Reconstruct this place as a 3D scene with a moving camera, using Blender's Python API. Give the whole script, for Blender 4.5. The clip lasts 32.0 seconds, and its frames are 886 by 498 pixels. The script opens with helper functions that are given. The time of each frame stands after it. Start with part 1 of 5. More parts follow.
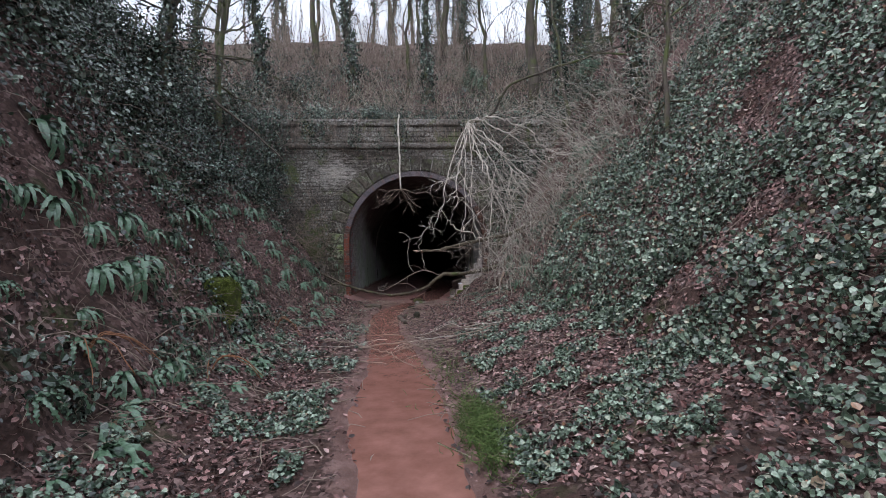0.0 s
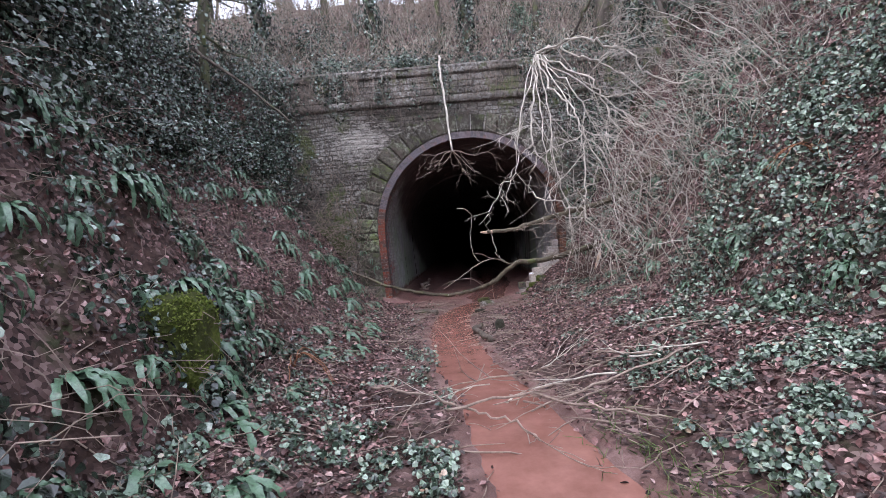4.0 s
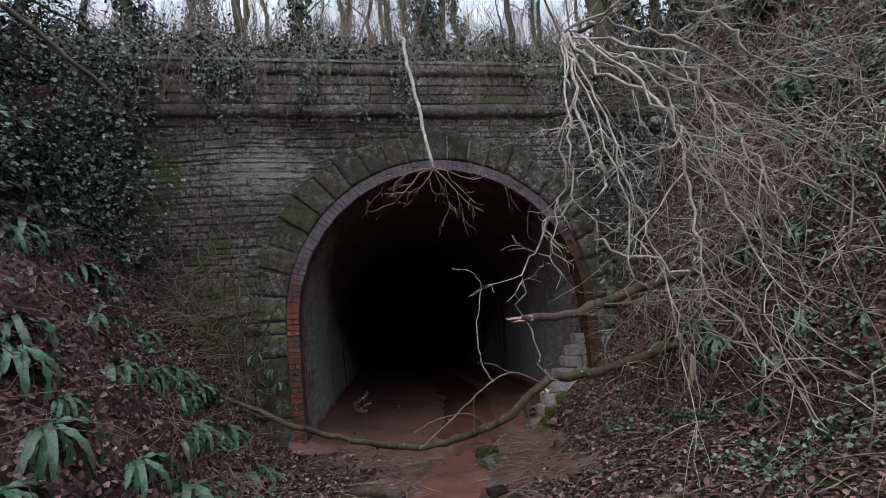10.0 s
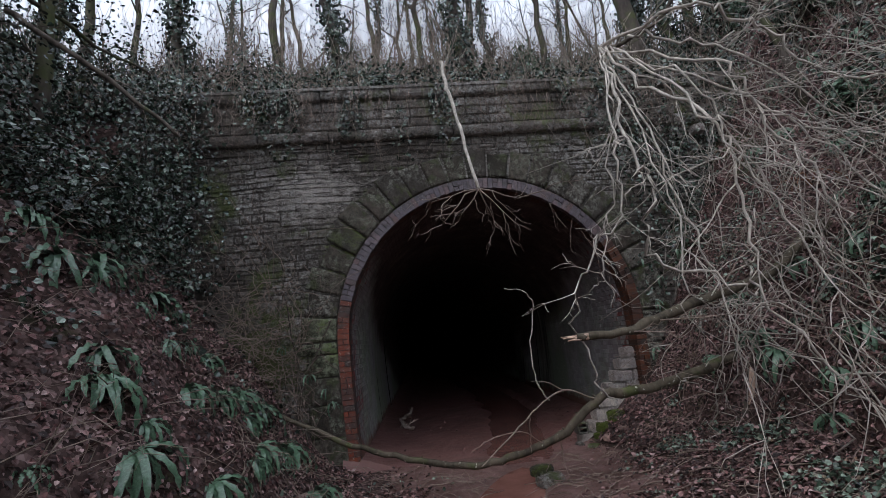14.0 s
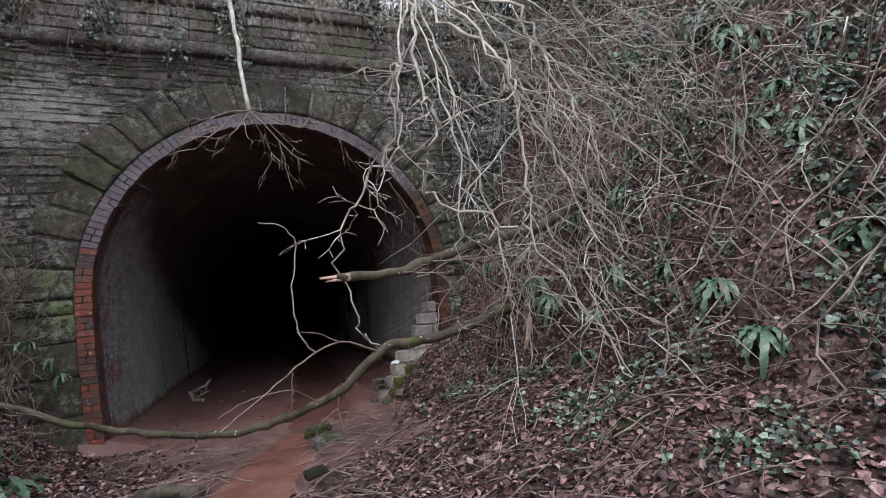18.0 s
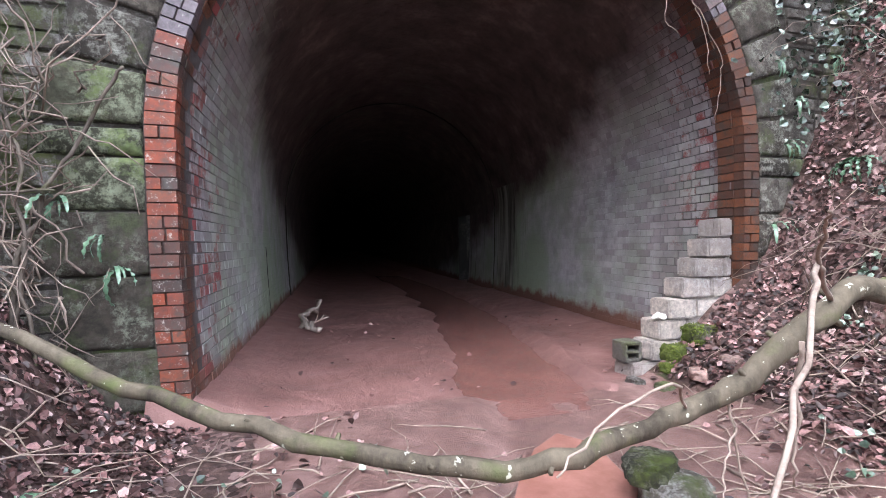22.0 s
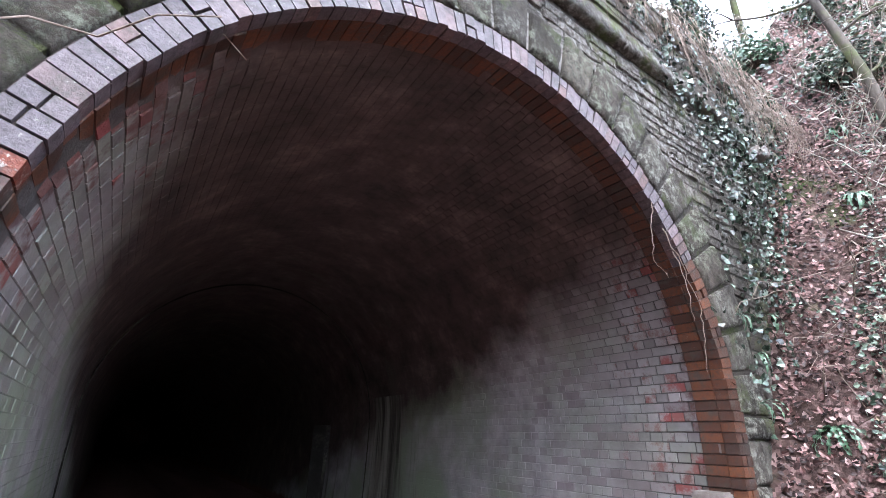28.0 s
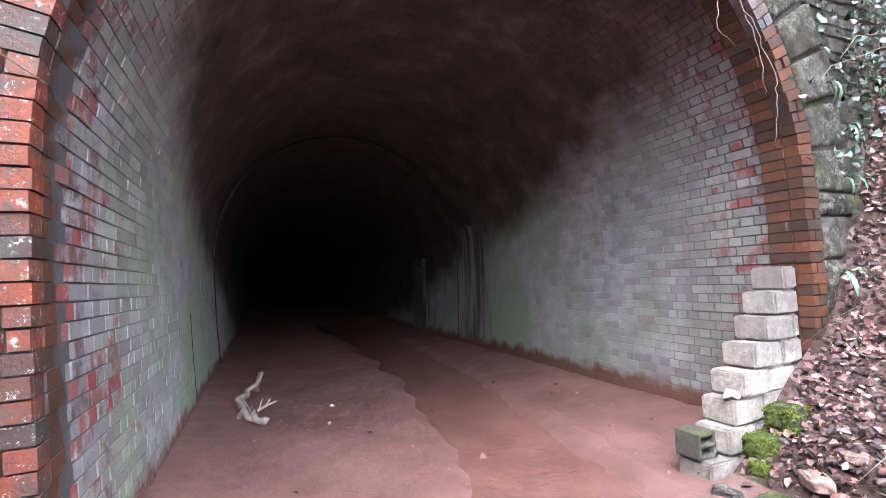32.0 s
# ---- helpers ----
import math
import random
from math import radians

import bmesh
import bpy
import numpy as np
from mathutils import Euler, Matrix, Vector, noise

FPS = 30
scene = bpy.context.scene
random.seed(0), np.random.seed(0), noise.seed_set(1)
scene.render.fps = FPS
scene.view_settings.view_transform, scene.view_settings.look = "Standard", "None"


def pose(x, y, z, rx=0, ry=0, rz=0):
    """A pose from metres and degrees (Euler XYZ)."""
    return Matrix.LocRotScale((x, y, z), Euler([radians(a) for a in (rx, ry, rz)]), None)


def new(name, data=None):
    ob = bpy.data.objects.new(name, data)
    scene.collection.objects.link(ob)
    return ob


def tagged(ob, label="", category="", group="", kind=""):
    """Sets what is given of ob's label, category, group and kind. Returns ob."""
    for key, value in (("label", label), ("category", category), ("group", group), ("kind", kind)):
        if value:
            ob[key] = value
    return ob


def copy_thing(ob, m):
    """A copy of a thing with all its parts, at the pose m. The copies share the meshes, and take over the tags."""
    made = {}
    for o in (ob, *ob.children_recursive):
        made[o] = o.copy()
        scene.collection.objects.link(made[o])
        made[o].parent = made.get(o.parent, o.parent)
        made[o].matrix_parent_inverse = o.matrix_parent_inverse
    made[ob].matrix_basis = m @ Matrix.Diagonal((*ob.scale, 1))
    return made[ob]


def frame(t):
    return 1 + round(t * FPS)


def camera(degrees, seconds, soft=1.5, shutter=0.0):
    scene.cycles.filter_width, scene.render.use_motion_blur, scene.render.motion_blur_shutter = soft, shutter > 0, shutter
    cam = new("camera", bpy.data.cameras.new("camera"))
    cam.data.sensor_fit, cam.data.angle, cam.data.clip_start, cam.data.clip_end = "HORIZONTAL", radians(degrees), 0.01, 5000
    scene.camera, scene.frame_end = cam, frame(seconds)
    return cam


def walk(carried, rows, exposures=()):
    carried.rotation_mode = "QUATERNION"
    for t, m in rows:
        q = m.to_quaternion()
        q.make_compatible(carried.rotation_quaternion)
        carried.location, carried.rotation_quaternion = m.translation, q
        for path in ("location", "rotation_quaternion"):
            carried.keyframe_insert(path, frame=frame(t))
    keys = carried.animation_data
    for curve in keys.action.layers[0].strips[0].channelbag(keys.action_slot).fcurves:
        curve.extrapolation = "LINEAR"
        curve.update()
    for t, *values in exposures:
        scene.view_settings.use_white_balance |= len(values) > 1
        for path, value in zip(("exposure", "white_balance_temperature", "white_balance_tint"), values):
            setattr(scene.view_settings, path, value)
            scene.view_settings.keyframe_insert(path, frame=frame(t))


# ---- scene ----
cam = camera(86.7, 32.0, soft=0.5)
ROWS = [
    (0, 0.064, -15.243, 1.552, -3.19, 0.19, 0.93),
    (0.5, -0.109, -14.814, 1.554, -4.22, 0.89, -0.37),
    (1, -0.189, -14.339, 1.537, -4.46, 2.43, 0.12),
    (1.5, -0.318, -13.883, 1.515, -3.95, 1.89, 0.20),
    (2, -0.432, -13.454, 1.507, -0.59, 0.19, -0.97),
    (2.5, -0.525, -12.990, 1.477, 1.08, -1.12, 1.00),
    (4.5, -0.937, -11.198, 1.415, -1.37, -0.71, 5.67),
    (5, -1.069, -10.593, 1.453, -3.65, -3.92, 4.88),
    (5.5, -1.110, -10.017, 1.477, -6.90, -1.10, 5.18),
    (6, -1.098, -9.476, 1.459, -7.81, -1.06, 7.13),
    (6.5, -1.153, -8.938, 1.463, -11.62, 0.72, 5.44),
    (7, -1.195, -8.394, 1.371, -10.97, 1.29, 6.60),
    (7.5, -1.197, -7.953, 1.315, -11.55, -0.32, 1.50),
    (8, -1.095, -7.502, 1.415, -14.52, 5.35, -1.84),
    (8.5, -1.060, -7.262, 1.528, -18.11, 12.99, -0.14),
    (9, -1.198, -7.134, 1.566, -18.81, 17.10, 0.85),
    (9.5, -1.211, -6.938, 1.562, -10.83, 13.45, 4.14),
    (10, -1.237, -6.963, 1.519, -9.57, 9.68, 4.75),
    (10.5, -1.270, -6.980, 1.469, -9.98, 8.05, 3.89),
    (11, -1.269, -6.967, 1.436, -9.59, 7.16, 2.93),
    (11.5, -1.278, -6.969, 1.409, -9.64, 5.87, 2.44),
    (12, -1.304, -6.977, 1.370, -8.98, 4.03, 2.27),
    (12.5, -1.292, -6.984, 1.363, -9.36, 2.66, 1.63),
    (13, -1.244, -6.935, 1.369, -9.92, 1.89, 1.27),
    (13.5, -1.260, -6.956, 1.474, -11.34, 4.97, 3.15),
    (14, -1.427, -7.043, 1.612, -5.44, 11.46, 5.92),
    (14.5, -1.212, -7.012, 1.537, -11.12, 9.49, 4.55),
    (15, -0.870, -7.153, 1.528, -21.74, 8.06, 2.23),
    (15.5, -0.675, -7.218, 1.640, -28.22, 7.77, 2.52),
    (17.5, -0.529, -6.894, 1.293, -26.19, 5.92, 4.28),
    (18, -0.608, -6.632, 1.303, -23.64, 5.95, 7.00),
    (18.5, -0.698, -6.536, 1.302, -23.61, 5.80, 6.60),
    (19, -0.837, -6.446, 1.343, -25.94, 4.93, 5.58),
    (19.5, -0.708, -6.013, 1.237, -24.87, 7.32, 3.59),
    (20, -0.829, -5.323, 1.025, -19.97, 2.77, 5.59),
    (20.5, -0.899, -4.837, 0.976, -17.72, -0.70, 5.48),
    (21, -1.001, -4.291, 0.986, -11.69, -1.50, 4.50),
    (21.5, -1.125, -3.778, 1.048, -12.64, -2.16, -1.16),
    (22, -1.341, -3.172, 1.098, -15.78, -0.70, 0.84),
    (22.5, -1.385, -2.792, 1.123, -15.84, 3.28, 2.24),
    (23, -1.400, -2.471, 1.185, -16.52, 2.75, 2.30),
    (23.5, -1.419, -2.177, 1.230, -11.65, 1.95, 2.36),
    (24, -1.490, -1.948, 1.257, -12.60, 0.23, 3.50),
    (24.5, -1.577, -1.829, 1.323, -15.97, -2.88, -0.01),
    (26.5, -1.585, -1.888, 1.512, -14.64, -2.62, 1.13),
    (27, -1.557, -1.971, 1.616, -20.56, 4.65, 1.30),
    (27.5, -1.645, -1.909, 1.642, -29.42, 19.43, 0.24),
    (28, -1.725, -1.756, 1.595, -36.05, 21.99, -1.17),
    (28.5, -1.572, -1.825, 1.429, -36.60, 12.71, 2.32),
    (29, -1.557, -1.948, 1.334, -28.10, 4.33, 2.33),
    (29.5, -1.569, -1.890, 1.301, -12.50, 2.13, 2.23),
    (30, -1.618, -1.898, 1.364, 0.55, 6.94, 0.86),
    (30.5, -1.499, -1.837, 1.334, -7.63, 4.85, -0.55),
    (31, -1.460, -2.002, 1.347, -20.56, 1.26, -0.05),
    (31.5, -1.498, -2.073, 1.431, -25.47, -3.62, -1.40),
    (32, -1.489, -1.992, 1.308, -23.85, 3.61, 2.77),
]
EXPOSURES = [(0.0, -0.88, 6400, 11), (1, -0.83, 6400, 11), (2, -0.63, 6400, 12), (2.5, -0.53, 6350, 13), (4.5, -0.05, 6250, 19), (5, 0.0, 6250, 20), (6, -0.15, 6250, 20), (7.5, -0.3, 6300, 16), (8, -0.15, 6300, 13), (8.5, -0.7, 6300, 11), (9, -1.5, 6300, 9), (10, -1.2, 6350, 10), (11.5, -0.5, 6400, 11), (13, -0.2, 6400, 11), (13.5, -0.6, 6350, 11), (14, -1.35, 6300, 11), (15.5, -0.95, 6350, 11), (17.5, -0.6, 6400, 11), (19, -0.45, 6400, 11), (20, 0.3, 6400, 11), (21, 0.85, 6250, 13), (24, 1.67, 6200, 10), (26.5, 1.8, 6150, 10), (27, 2.0, 6050, 10), (28, 1.45, 6050, 10), (29, 1.8, 6150, 10), (30, 2.25, 6200, 9), (31, 1.8, 6200, 9), (32, 1.9, 6150, 11)]
walk(cam, [(t, pose(x, y, z, 90 + pitch, roll, yaw)) for t, x, y, z, yaw, pitch, roll in ROWS], EXPOSURES)

# ---- light ----
world = bpy.data.worlds.new("overcast_sky")
scene.world = world
world.use_nodes = True
wn = world.node_tree
sky = wn.nodes.new("ShaderNodeTexSky")
sky.sky_type = "NISHITA"
sky.sun_disc = False
sky.sun_elevation, sky.sun_rotation = radians(57), radians(218)
sky.dust_density, sky.ozone_density = 2.0, 1.0
cloud = wn.nodes.new("ShaderNodeHueSaturation")
cloud.inputs["Saturation"].default_value = 0.55
wn.links.new(sky.outputs[0], cloud.inputs["Color"])
veil = wn.nodes.new("ShaderNodeMix")
veil.data_type = "RGBA"
veil.inputs[0].default_value = 0.6
veil.inputs[7].default_value = (3.6, 3.82, 4.25, 1)
wn.links.new(cloud.outputs[0], veil.inputs[6])
wn.links.new(veil.outputs[2], wn.nodes["Background"].inputs[0])
wn.nodes["Background"].inputs[1].default_value = 0.95
sun = new("sun", bpy.data.lights.new("sun", "SUN"))
sun.data.energy, sun.data.angle, sun.data.color = 0.6, radians(34), (1.0, 0.98, 0.96)
sun.matrix_world = pose(0, 0, 30, 33, 0, -38)


# ---- materials ----
def base(name, rough=0.85, spec=0.35):
    m = bpy.data.materials.new(name)
    m.use_nodes = True
    nt = m.node_tree
    b = nt.nodes["Principled BSDF"]
    b.inputs["Roughness"].default_value = rough
    b.inputs["Specular IOR Level"].default_value = spec
    return m, nt, b


def node(nt, kind, **ins):
    n = nt.nodes.new(kind)
    for k, v in ins.items():
        key = k.replace("_", " ")
        if hasattr(v, "is_linked"):
            nt.links.new(v, n.inputs[key])
        else:
            n.inputs[key].default_value = v
    return n


def where(nt):
    return nt.nodes.new("ShaderNodeNewGeometry").outputs["Position"]


def tex(nt, scale, detail=5.0, rough=0.6, stretch=None, at=None):
    v = at or where(nt)
    if stretch:
        mp = nt.nodes.new("ShaderNodeMapping")
        mp.inputs["Scale"].default_value = stretch
        nt.links.new(v, mp.inputs["Vector"])
        v = mp.outputs[0]
    return node(nt, "ShaderNodeTexNoise", Vector=v, Scale=scale, Detail=detail, Roughness=rough).outputs["Fac"]


def ramp(nt, fac, stops):
    r = nt.nodes.new("ShaderNodeValToRGB")
    els = r.color_ramp.elements
    while len(els) < len(stops):
        els.new(0.5)
    for e, (p, c) in zip(els, stops):
        e.position = p
        e.color = (*c, 1) if len(c) == 3 else c
    nt.links.new(fac, r.inputs[0])
    return r.outputs[0]


def mix(nt, fac, a, b):
    n = nt.nodes.new("ShaderNodeMix")
    n.data_type = "RGBA"
    for sock, v in ((n.inputs[0], fac), (n.inputs[6], a), (n.inputs[7], b)):
        if hasattr(v, "is_linked"):
            nt.links.new(v, sock)
        else:
            sock.default_value = (*v, 1) if isinstance(v, tuple) else v
    return n.outputs[2]


def grey(lo, hi):
    return [(lo, (0, 0, 0)), (hi, (1, 1, 1))]


def bump(nt, b, fac, strength=0.5, dist=0.02):
    n = node(nt, "ShaderNodeBump", Height=fac, Strength=strength, Distance=dist)
    nt.links.new(n.outputs[0], b.inputs["Normal"])


def paint(nt, b, col):
    nt.links.new(col, b.inputs["Base Color"])


def leafy(name, stops, rough=0.6, spec=0.3, through=0.0):
    """Leaves of one kind: a colour for each leaf, mottled."""
    m, nt, b = base(name, rough, spec)
    g = nt.nodes.new("ShaderNodeNewGeometry")
    c = ramp(nt, g.outputs["Random Per Island"], stops)
    d = ramp(nt, tex(nt, 60.0, 3.0), [(0.3, (0.6, 0.6, 0.6)), (0.7, (1.25, 1.25, 1.25))])
    n = nt.nodes.new("ShaderNodeMix")
    n.data_type, n.blend_type = "RGBA", "MULTIPLY"
    n.inputs[0].default_value = 1.0
    nt.links.new(c, n.inputs[6])
    nt.links.new(d, n.inputs[7])
    paint(nt, b, n.outputs[2])
    return m


def bark(name, a, c, scale=9.0, green=0.0, lichen=0.0):
    m, nt, b = base(name, 0.85, 0.25)
    col = ramp(nt, tex(nt, scale, 6.0, 0.7, (1, 1, 0.3)), [(0.32, a), (0.68, c)])
    if green:
        col = mix(nt, ramp(nt, tex(nt, 2.6), grey(0.62 - green * 0.3, 0.75)), col, (0.075, 0.1, 0.025))
    if lichen:
        col = mix(nt, ramp(nt, tex(nt, 22.0, 4.0), grey(0.7 - lichen, 0.74 - lichen)), col, (0.42, 0.42, 0.34))
    paint(nt, b, col)
    bump(nt, b, tex(nt, scale * 6, 5.0), 0.5, 0.01)
    return m


def blot(nt, cx, cz, rx, rz):
    """1 at a spot of the portal face, falling to 0 at its rim."""
    mp = nt.nodes.new("ShaderNodeMapping")
    mp.inputs["Scale"].default_value = (1 / rx, 0, 1 / rz)
    mp.inputs["Location"].default_value = (-cx / rx, 0, -cz / rz)
    nt.links.new(where(nt), mp.inputs["Vector"])
    ln = nt.nodes.new("ShaderNodeVectorMath")
    ln.operation = "LENGTH"
    nt.links.new(mp.outputs[0], ln.inputs[0])
    return ramp(nt, ln.outputs["Value"], [(0.0, (1, 1, 1)), (1.0, (0, 0, 0))])


def calc(nt, op, a, b, c=0.0):
    n = nt.nodes.new("ShaderNodeMath")
    n.operation = op
    for i, v in enumerate((a, b, c)):
        if hasattr(v, "is_linked"):
            nt.links.new(v, n.inputs[i])
        else:
            n.inputs[i].default_value = v
    return n.outputs[0]


def stone_mat(name, dark, mid, pale, moss, lichen, crust=0.5, patch=0.55, spots=(), grow=1.1):
    m, nt, b = base(name, 0.8, 0.3)
    o = nt.nodes.new("ShaderNodeObjectInfo").outputs["Random"]
    g = nt.nodes.new("ShaderNodeNewGeometry").outputs["Random Per Island"]
    sm = node(nt, "ShaderNodeMath")
    sm.operation = "ADD"
    nt.links.new(o, sm.inputs[0])
    nt.links.new(g, sm.inputs[1])
    fr = node(nt, "ShaderNodeMath")
    fr.operation = "FRACT"
    nt.links.new(sm.outputs[0], fr.inputs[0])
    own = ramp(nt, fr.outputs[0], [(0.0, dark), (0.45, mid), (0.8, mid), (1.0, pale)])
    col = mix(nt, ramp(nt, tex(nt, 14.0, 7.0, 0.75), grey(0.35, 0.7)), dark, own)
    col = mix(nt, ramp(nt, tex(nt, 0.8, 4.0), grey(0.48, 0.62)), col, mix(nt, 0.55, col, dark))
    white = ramp(nt, tex(nt, 16.0, 8.0, 0.8), grey(crust, crust + 0.14))
    zone = ramp(nt, tex(nt, patch, 2.0), grey(0.42, 0.58))
    ml = node(nt, "ShaderNodeMath")
    ml.operation = "MULTIPLY"
    nt.links.new(white, ml.inputs[0])
    nt.links.new(zone, ml.inputs[1])
    col = mix(nt, ml.outputs[0], col, lichen)
    for cx, cz, rx, rz, tint, lo in spots:
        k = calc(nt, "MULTIPLY_ADD", blot(nt, cx, cz, rx, rz), 0.34, tex(nt, 8.0, 10.0, 0.85, (0.55, 1, 1.5)))
        col = mix(nt, ramp(nt, k, grey(lo, lo + 0.12)), col, tint)
    mz = ramp(nt, tex(nt, grow, 8.0, 0.72), grey(0.53, 0.62))
    col = mix(nt, mz, col, ramp(nt, tex(nt, 30.0), [(0.3, moss), (0.7, tuple(min(1, v * 1.9) for v in moss))]))
    paint(nt, b, col)
    bump(nt, b, tex(nt, 24.0, 10.0, 0.82), 1.0, 0.06)
    return m


def brick_mat(name, stops, grime=0.4, lime=0.62):
    m, nt, b = base(name, 0.6, 0.45)
    o = nt.nodes.new("ShaderNodeObjectInfo").outputs["Random"]
    g = nt.nodes.new("ShaderNodeNewGeometry").outputs["Random Per Island"]
    sm = node(nt, "ShaderNodeMath")
    sm.operation = "ADD"
    nt.links.new(o, sm.inputs[0])
    nt.links.new(g, sm.inputs[1])
    fr = node(nt, "ShaderNodeMath")
    fr.operation = "FRACT"
    nt.links.new(sm.outputs[0], fr.inputs[0])
    col = ramp(nt, fr.outputs[0], stops)
    col = mix(nt, ramp(nt, tex(nt, 26.0, 6.0, 0.75), grey(0.42, 0.8)), col, (0.035, 0.03, 0.03))
    col = mix(nt, ramp(nt, tex(nt, 7.0, 6.0, 0.7), grey(0.5, 0.62)), col, mix(nt, grime, col, (0.05, 0.045, 0.04)))
    col = mix(nt, ramp(nt, tex(nt, 30.0, 6.0, 0.8), grey(lime, lime + 0.08)), col, (0.45, 0.43, 0.38))
    paint(nt, b, col)
    bump(nt, b, tex(nt, 70.0, 5.0), 0.6, 0.008)
    return m


def lining_mat(name="limewashed_brick", joint=False):
    """Whitewashed tunnel brick: limewash worn off near the mouth, soot and painted gloom on the vault, mud line at the
    foot.
    """
    m, nt, b = base(name, 0.75, 0.3)
    p = where(nt)
    s = node(nt, "ShaderNodeSeparateXYZ", Vector=p)
    g = nt.nodes.new("ShaderNodeNewGeometry").outputs["Random Per Island"]
    o = nt.nodes.new("ShaderNodeObjectInfo").outputs["Random"]
    sm = node(nt, "ShaderNodeMath")
    sm.operation = "ADD"
    nt.links.new(g, sm.inputs[0])
    nt.links.new(o, sm.inputs[1])
    fr = node(nt, "ShaderNodeMath")
    fr.operation = "FRACT"
    nt.links.new(sm.outputs[0], fr.inputs[0])
    own = fr.outputs[0]
    red = ramp(nt, own, [(0.0, (0.07, 0.045, 0.05)), (0.55, (0.13, 0.07, 0.065)), (0.85, (0.2, 0.085, 0.075)), (0.95, (0.22, 0.06, 0.058))])
    wash = ramp(nt, tex(nt, 3.0, 6.0, 0.7), [(0.3, (0.27, 0.27, 0.275)), (0.55, (0.42, 0.42, 0.43)), (0.75, (0.54, 0.54, 0.56))])
    wash = mix(nt, ramp(nt, tex(nt, 0.7, 3.0), grey(0.4, 0.58)), wash, (0.29, 0.35, 0.26))
    again = node(nt, "ShaderNodeMath")
    again.operation = "MULTIPLY"
    nt.links.new(own, again.inputs[0])
    again.inputs[1].default_value = 7.3
    fr2 = node(nt, "ShaderNodeMath")
    fr2.operation = "FRACT"
    nt.links.new(again.outputs[0], fr2.inputs[0])
    early = node(nt, "ShaderNodeMapRange")
    nt.links.new(s.outputs["Y"], early.inputs["Value"])
    for k, v in (("From Min", 1.2), ("From Max", 3.4), ("To Min", 1.0), ("To Max", 0.12)):
        early.inputs[k].default_value = v
    bare = node(nt, "ShaderNodeMath")
    bare.operation = "MULTIPLY"
    nt.links.new(ramp(nt, fr2.outputs[0], [(0.35, (0, 0, 0)), (1.0, (0.6, 0.6, 0.6))]), bare.inputs[0])
    nt.links.new(early.outputs[0], bare.inputs[1])
    wash = mix(nt, bare.outputs[0], wash, (0.17, 0.135, 0.15))
    worn = calc(nt, "MULTIPLY_ADD", tex(nt, 2.5, 6.0, 0.7), -3.0, s.outputs["Y"])
    worn = ramp(nt, calc(nt, "MULTIPLY_ADD", worn, 0.2, 0.5), [(0.2, (0.8, 0.8, 0.8)), (0.62, (0, 0, 0))])
    wash = mix(nt, worn, wash, ramp(nt, own, [(0.0, (0.1, 0.085, 0.09)), (0.5, (0.18, 0.15, 0.16)), (1.0, (0.27, 0.235, 0.24))]))
    # how far the wash survives: less near the mouth
    near = node(nt, "ShaderNodeMapRange")
    nt.links.new(s.outputs["Y"], near.inputs["Value"])
    for k, v in (("From Min", 0.0), ("From Max", 1.9), ("To Min", 0.22), ("To Max", -0.3)):
        near.inputs[k].default_value = v
    flank = calc(nt, "MULTIPLY_ADD", calc(nt, "LESS_THAN", s.outputs["X"], 0.0), 0.07, near.outputs[0])
    w = node(nt, "ShaderNodeMath")
    w.operation = "ADD"
    nt.links.new(flank, w.inputs[0])
    nt.links.new(tex(nt, 5.0, 6.0, 0.75), w.inputs[1])
    w2 = node(nt, "ShaderNodeMath")
    w2.operation = "MULTIPLY_ADD"
    nt.links.new(own, w2.inputs[0])
    w2.inputs[1].default_value = 0.24
    nt.links.new(w.outputs[0], w2.inputs[2])
    col = mix(nt, ramp(nt, w2.outputs[0], grey(0.74, 0.86)), wash, red)
    if joint:
        out = calc(nt, "MULTIPLY_ADD", tex(nt, 2.5, 4.0), 2.4, s.outputs["Y"])
        col = mix(nt, ramp(nt, calc(nt, "MULTIPLY", out, 0.2), [(0.2, (1, 1, 1)), (0.62, (0.12, 0.12, 0.12))]), col, (0.05, 0.045, 0.045))
    # soot on the vault, with the tunnel's gloom painted in, lower the further in
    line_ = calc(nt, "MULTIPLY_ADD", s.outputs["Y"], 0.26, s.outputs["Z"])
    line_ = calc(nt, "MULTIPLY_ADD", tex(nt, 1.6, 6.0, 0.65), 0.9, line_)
    soot_gloom = ramp(nt, calc(nt, "MULTIPLY", line_, 0.2), grey(0.675, 0.78))
    col = mix(nt, soot_gloom, col, ramp(nt, tex(nt, 2.2, 7.0, 0.7), [(0.33, (0.045, 0.037, 0.036)), (0.55, (0.1, 0.077, 0.072)), (0.72, (0.2, 0.15, 0.14))]))
    # damp staining where two lengths of the lining meet
    band = calc(nt, "ABSOLUTE", calc(nt, "MULTIPLY_ADD", tex(nt, 1.5, 4.0, 0.6, (0.3, 1, 0.25)), 1.6, calc(nt, "SUBTRACT", s.outputs["Y"], 6.45)), 0.0)
    right = calc(nt, "MULTIPLY", calc(nt, "GREATER_THAN", s.outputs["X"], 0.0), calc(nt, "LESS_THAN", s.outputs["Z"], 2.25))
    damp = calc(nt, "MULTIPLY", right, ramp(nt, band, [(0.3, (1, 1, 1)), (0.62, (0, 0, 0))]))
    col = mix(nt, damp, col, ramp(nt, tex(nt, 3.0, 4.0, 0.6, (0.4, 2.2, 0.15)), [(0.42, (0.05, 0.05, 0.042)), (0.62, (0.32, 0.32, 0.28))]))
